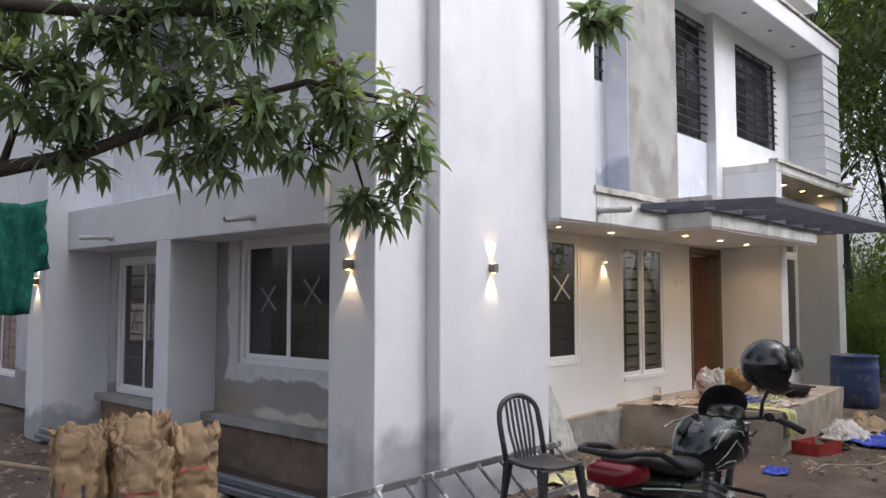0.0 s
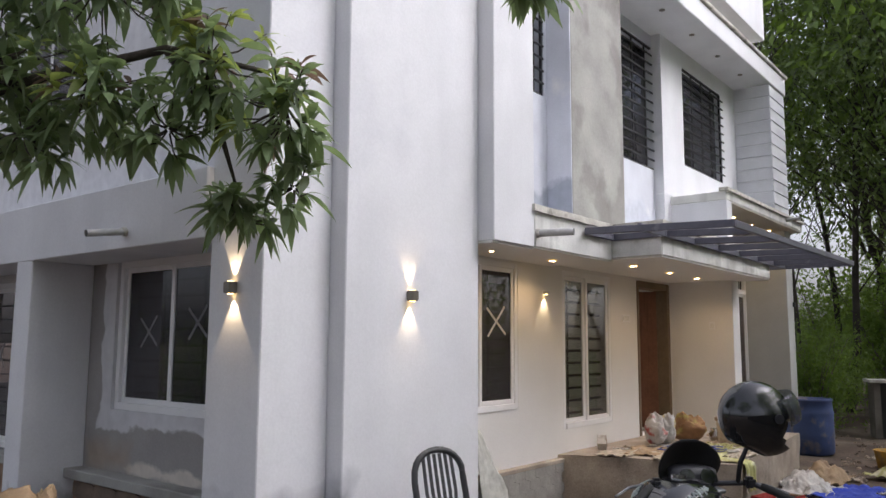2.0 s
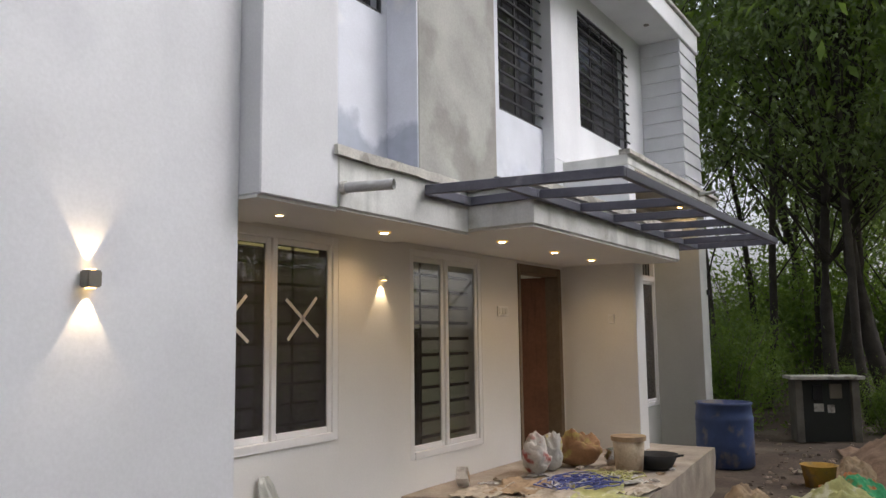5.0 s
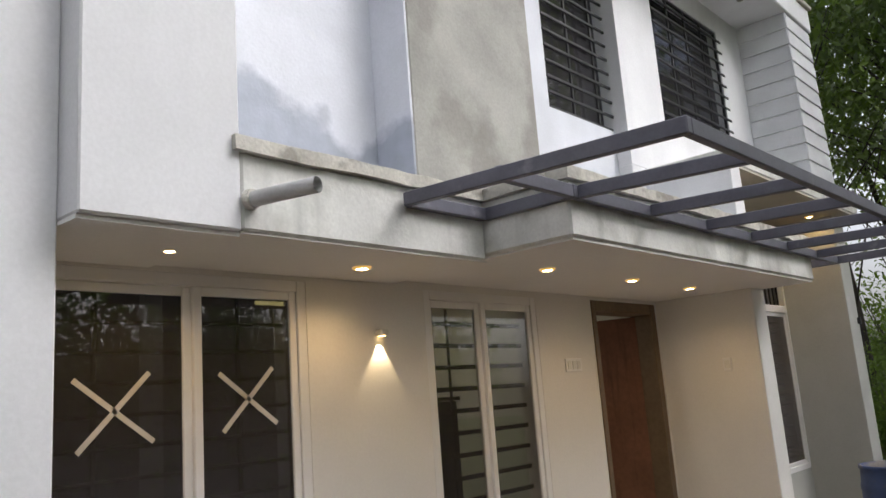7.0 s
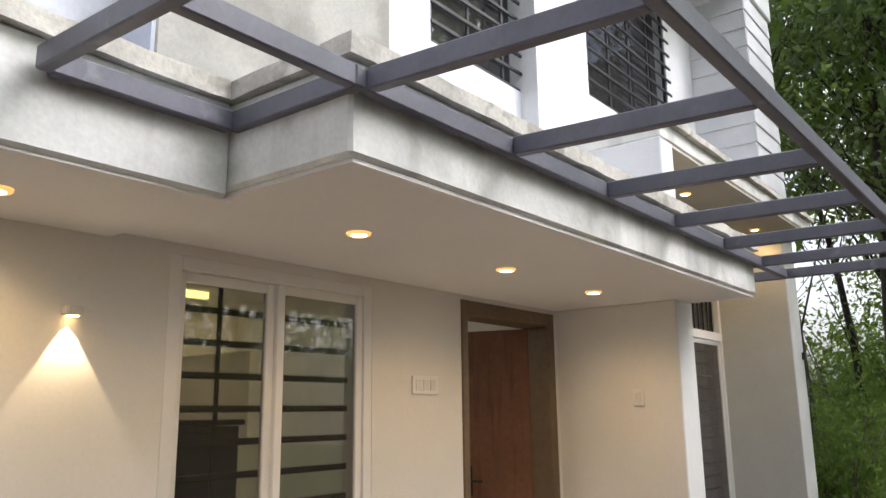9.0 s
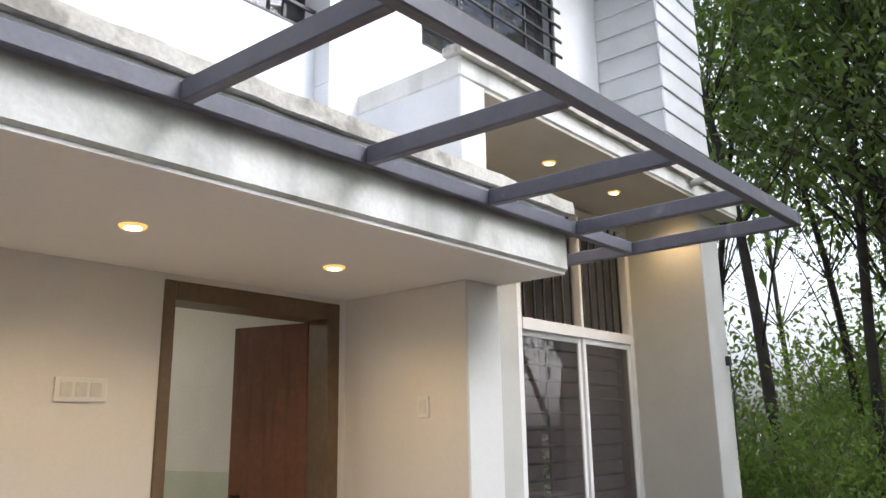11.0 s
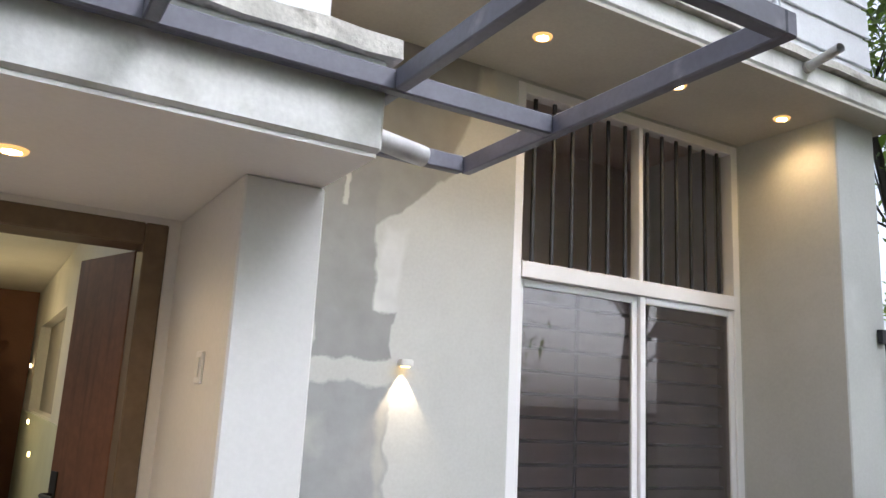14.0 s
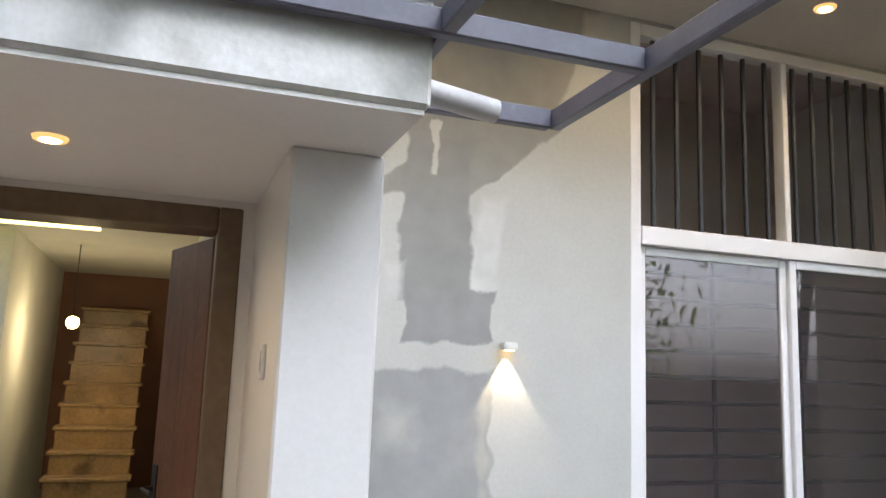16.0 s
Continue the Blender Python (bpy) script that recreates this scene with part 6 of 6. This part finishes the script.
for s in (-1, 1):
    bmx = bmesh.new()
    tube(bmx, [(0.04, s * 0.19, 0.13), (0.0, s * 0.25, 0.14), (-0.04, s * 0.19, 0.13)], 0.010, 6)
    part("lug", bmx, M_rubber, pan)
tin = thing("paper_box", 2.78, -0.30, TOP, "small tilted white and brown box by the wall", "box", rz=30)
tin.matrix_world = pose(2.78, -0.30, TOP + 0.045, 0, 32, 25)
bmx = bmesh.new()
cuboid(bmx, -0.08, 0.08, -0.05, 0.05, 0.0, 0.11)
bevelled(bmx, 0.004)
part("body", bmx, M_whi, tin)
bmx = bmesh.new()
cuboid(bmx, -0.082, 0.082, -0.0535, -0.0505, 0.03, 0.08)
part("print_bar", bmx, M_card, tin, "brown printed band")

# blue drum and meter box
drum = thing("drum", 7.95, -1.20, ground_height(7.95, -1.2), "large blue plastic drum with cement splashes", "drum")
M_drum = mat("blue_plastic", (0.045, 0.075, 0.19), 0.55, spot=0.25, spot_scale=4, second=(0.20, 0.18, 0.17), second_amount=0.10, second_scale=3, bump=0.1)
prof = ((0.33, 0.0), (0.36, 0.03), (0.365, 0.25), (0.369, 0.28), (0.369, 0.31), (0.365, 0.34), (0.365, 0.58), (0.369, 0.61), (0.369, 0.64), (0.36, 0.67), (0.35, 0.80), (0.362, 0.81), (0.362, 0.84), (0.335, 0.84), (0.33, 0.30))
bmx = bmesh.new()
lofted(bmx, [[(r * math.cos(2 * math.pi * k / 32), r * math.sin(2 * math.pi * k / 32), z) for k in range(32)] for r, z in prof])
part("body", bmx, M_drum, drum, "", True)
mb = thing("meter_cabinet", 11.2, -2.0, ground_height(11.2, -2.0), "weathered grey block cabinet with meters and white notices", "meter cabinet", rz=-68)
mb.matrix_world = mb.matrix_world @ Matrix.Scale(0.92, 4)
M_mblock = mat("mossy_grey_block", (0.15, 0.14, 0.12), 0.9, spot=0.25, spot_scale=4, second=(0.09, 0.09, 0.07), second_amount=0.08, bump=0.5)
for nm, a, m in (("side_wall", (-0.52, -0.40, -0.25, 0.25, 0, 1.08), M_mblock), ("side_wall", (0.40, 0.52, -0.25, 0.25, 0, 1.08), M_mblock), ("back", (-0.40, 0.40, 0.10, 0.2, 0, 1.08), M_mblock), ("top", (-0.60, 0.60, -0.33, 0.30, 1.083, 1.14), M_cap),
                 ("panel", (-0.40, 0.40, -0.12, 0.098, 0.0, 1.06), M_cab), ("meter", (-0.22, -0.06, -0.19, -0.122, 0.72, 0.98), M_iron), ("meter", (0.06, 0.26, -0.17, -0.122, 0.75, 1.0), M_lampbody),
                 ("notice", (-0.2, -0.04, -0.128, -0.1225, 0.52, 0.66), M_whi), ("notice", (0.02, 0.14, -0.128, -0.1225, 0.50, 0.64), M_whi)):
    bmx = bmesh.new()
    cuboid(bmx, *a)
    if a[1] - a[0] > 0.1:
        bevelled(bmx, 0.005)
    part(nm, bmx, m, mb)

# heap of earth and rubble at the right, yellow tub
heap = rag("rubble_heap", 8.6, -3.3, ground_height(8.6, -3.3), 3.2, 1.6, M_brick_raw, "low heap of brown rubble and earth", "rubble", 10, 0.5, 77)
rag("rubble_heap", -5.3, 2.6, ground_height(-5.3, 2.6), 2.6, 2.4, M_dirt, "low heap of earth and rubble beside the sacks", "rubble", 0, 0.25, 78)
for i, (x, y, m, lab) in enumerate(((7.6, -2.75, M_card, "tan sheet thrown on the rubble"), (6.4, -2.9, cloth_mat("green_orange_sack", (0.05, 0.35, 0.15), (0.5, 0.16, 0.05)), "green and orange plastic sack on the rubble"), (5.9, -2.8, M_yel, "yellow plastic sheet on the earth"))):
    rag("plastic_sheet", x, y, ground_height(x, y) + 0.05, 0.8, 0.5, m, lab, "plastic sheet", i * 30, 0.22, 90 + i, "litter in the yard")
tub = thing("yellow_tub", 7.0, -2.45, ground_height(7.0, -2.45), "dirty yellow plastic tub standing on the rubble", "tub")
bmx = bmesh.new()
lofted(bmx, [[(r * math.cos(2 * math.pi * k / 24), r * math.sin(2 * math.pi * k / 24), z) for k in range(24)] for r, z in ((0.15, 0), (0.19, 0.24), (0.205, 0.25), (0.18, 0.25), (0.14, 0.02))])
part("body", bmx, cloth_mat("dirty_yellow_plastic", (0.50, 0.30, 0.06), (0.35, 0.24, 0.10)), tub, "", True)

# steel tubes along the recess, a stick, the shade net, the polythene sheet
for i, (x, z) in enumerate(((-2.46, 0.03), (-2.36, 0.03), (-2.41, 0.095))):
    e = thing("steel_tube", x, 2.6, z, "long blue-grey steel tube lying by the wall", "steel tube", "steel tubes by the wall", rz=1.0)
    bmx = bmesh.new()
    cuboid(bmx, -0.04, 0.04, -2.6, 2.6, -0.025, 0.035)
    bevelled(bmx, 0.006)
    part("tube", bmx, mat("galvanised_blue_grey", (0.20, 0.22, 0.25), 0.4, metal=0.4, spot=0.1), e)
bmx = bmesh.new()
tube(bmx, [(-4.9, 5.2, 0.42), (-4.0, 4.0, 0.2), (-3.1, 2.8, 0.03)], [0.03, 0.028, 0.025], 8)
tagged(part("wooden_pole", bmx, cloth_mat("pale_peeled_wood", (0.36, 0.28, 0.19)), None, "", True), "pale wooden pole lying over the rubble", "pole")


def build_net():
    b = bmesh.new()
    n, m = 14, 18
    vs = [[b.verts.new((-2.47 - 0.75 * i / n + 0.04 * noise.noise(Vector((i * 0.5, j * 0.3, 0))), 5.20 + 0.09 * math.sin(i * 1.5 + 0.3 * j) + 0.05 * noise.noise(Vector((i, j * 0.4, 3))), 2.95 - 1.35 * j / m * (1 - 0.35 * (i < 4)) - 0.10 * math.sin(math.pi * i / n))) for j in range(m + 1)] for i in range(n + 1)]
    for i in range(n):
        for j in range(m):
            b.faces.new((vs[i][j], vs[i + 1][j], vs[i + 1][j + 1], vs[i][j + 1]))
    r = bmesh.ops.extrude_face_region(b, geom=b.faces[:])
    for q in r["geom"]:
        if isinstance(q, bmesh.types.BMVert):
            q.co.y += 0.006
    tagged(part("shade_net", b, cloth_mat("green_shade_net", (0.01, 0.14, 0.10), (0.02, 0.20, 0.15)), None, "", True), "green shade net hanging from the pier", "shade net")


build_net()
bmx = bmesh.new()
n = 12
vs = [[bmx.verts.new((0.72 + 0.50 * (i / n) * (1 - 0.8 * j / n), -0.17 + 0.14 * j / n + 0.03 * noise.noise(Vector((i * 0.7, j * 0.7, 2))), 0.02 + 0.78 * j / n)) for j in range(n + 1)] for i in range(n + 1)]
for i in range(n):
    for j in range(n):
        bmx.faces.new((vs[i][j], vs[i + 1][j], vs[i + 1][j + 1], vs[i][j + 1]))
r = bmesh.ops.extrude_face_region(bmx, geom=bmx.faces[:])
for q in r["geom"]:
    if isinstance(q, bmesh.types.BMVert):
        q.co.y += 0.004
tagged(part("polythene_sheet", bmx, mat("milky_polythene", (0.55, 0.56, 0.53), 0.15, spot=0.2, spot_scale=10, bump=0.6, bump_scale=14), None, "", True), "crinkled milky plastic sheet leaning on the wall", "plastic sheet")

# loose rubble and leaf litter
def build_rubble():
    g = np.random.default_rng(11)
    verts, faces = [], []
    zones = [(-6.0, -2.4, 0.2, 6.5, 900), (-2.2, 2.6, -1.6, -0.2, 500), (2.0, 9.5, -4.6, -1.7, 900), (-6, 4, -6.5, -2.0, 220), (9, 13, -4, 2, 200)]
    for x0, x1, y0, y1, n in zones:
        for _ in range(n):
            x, y, s = g.uniform(x0, x1), g.uniform(y0, y1), g.uniform(0.008, 0.035)
            z = ground_height(x, y)
            o = len(verts)
            for dx, dy, dz in ((-1, -1, 0), (1, -1, 0), (1, 1, 0), (-1, 1, 0), (-.7, -.7, 1), (.7, -.7, 1), (.7, .7, 1), (-.7, .7, 1)):
                verts.append((x + dx * s * g.uniform(0.6, 1.3), y + dy * s * g.uniform(0.6, 1.3), z - 0.005 + dz * s * g.uniform(0.6, 1.2)))
            faces += [(o + 4, o + 5, o + 6, o + 7), (o, o + 1, o + 5, o + 4), (o + 1, o + 2, o + 6, o + 5), (o + 2, o + 3, o + 7, o + 6), (o + 3, o, o + 4, o + 7)]
    me = bpy.data.meshes.new("rubble")
    me.from_pydata(verts, [], faces)
    me.materials.append(mat("mixed_rubble", (0.24, 0.19, 0.15), 0.95, island=0.5, spot=0.2, bump=0.4))
    tagged(new("rubble", me), "scattered stones, chips and litter on the earth", "rubble", kind="stuff")


build_rubble()
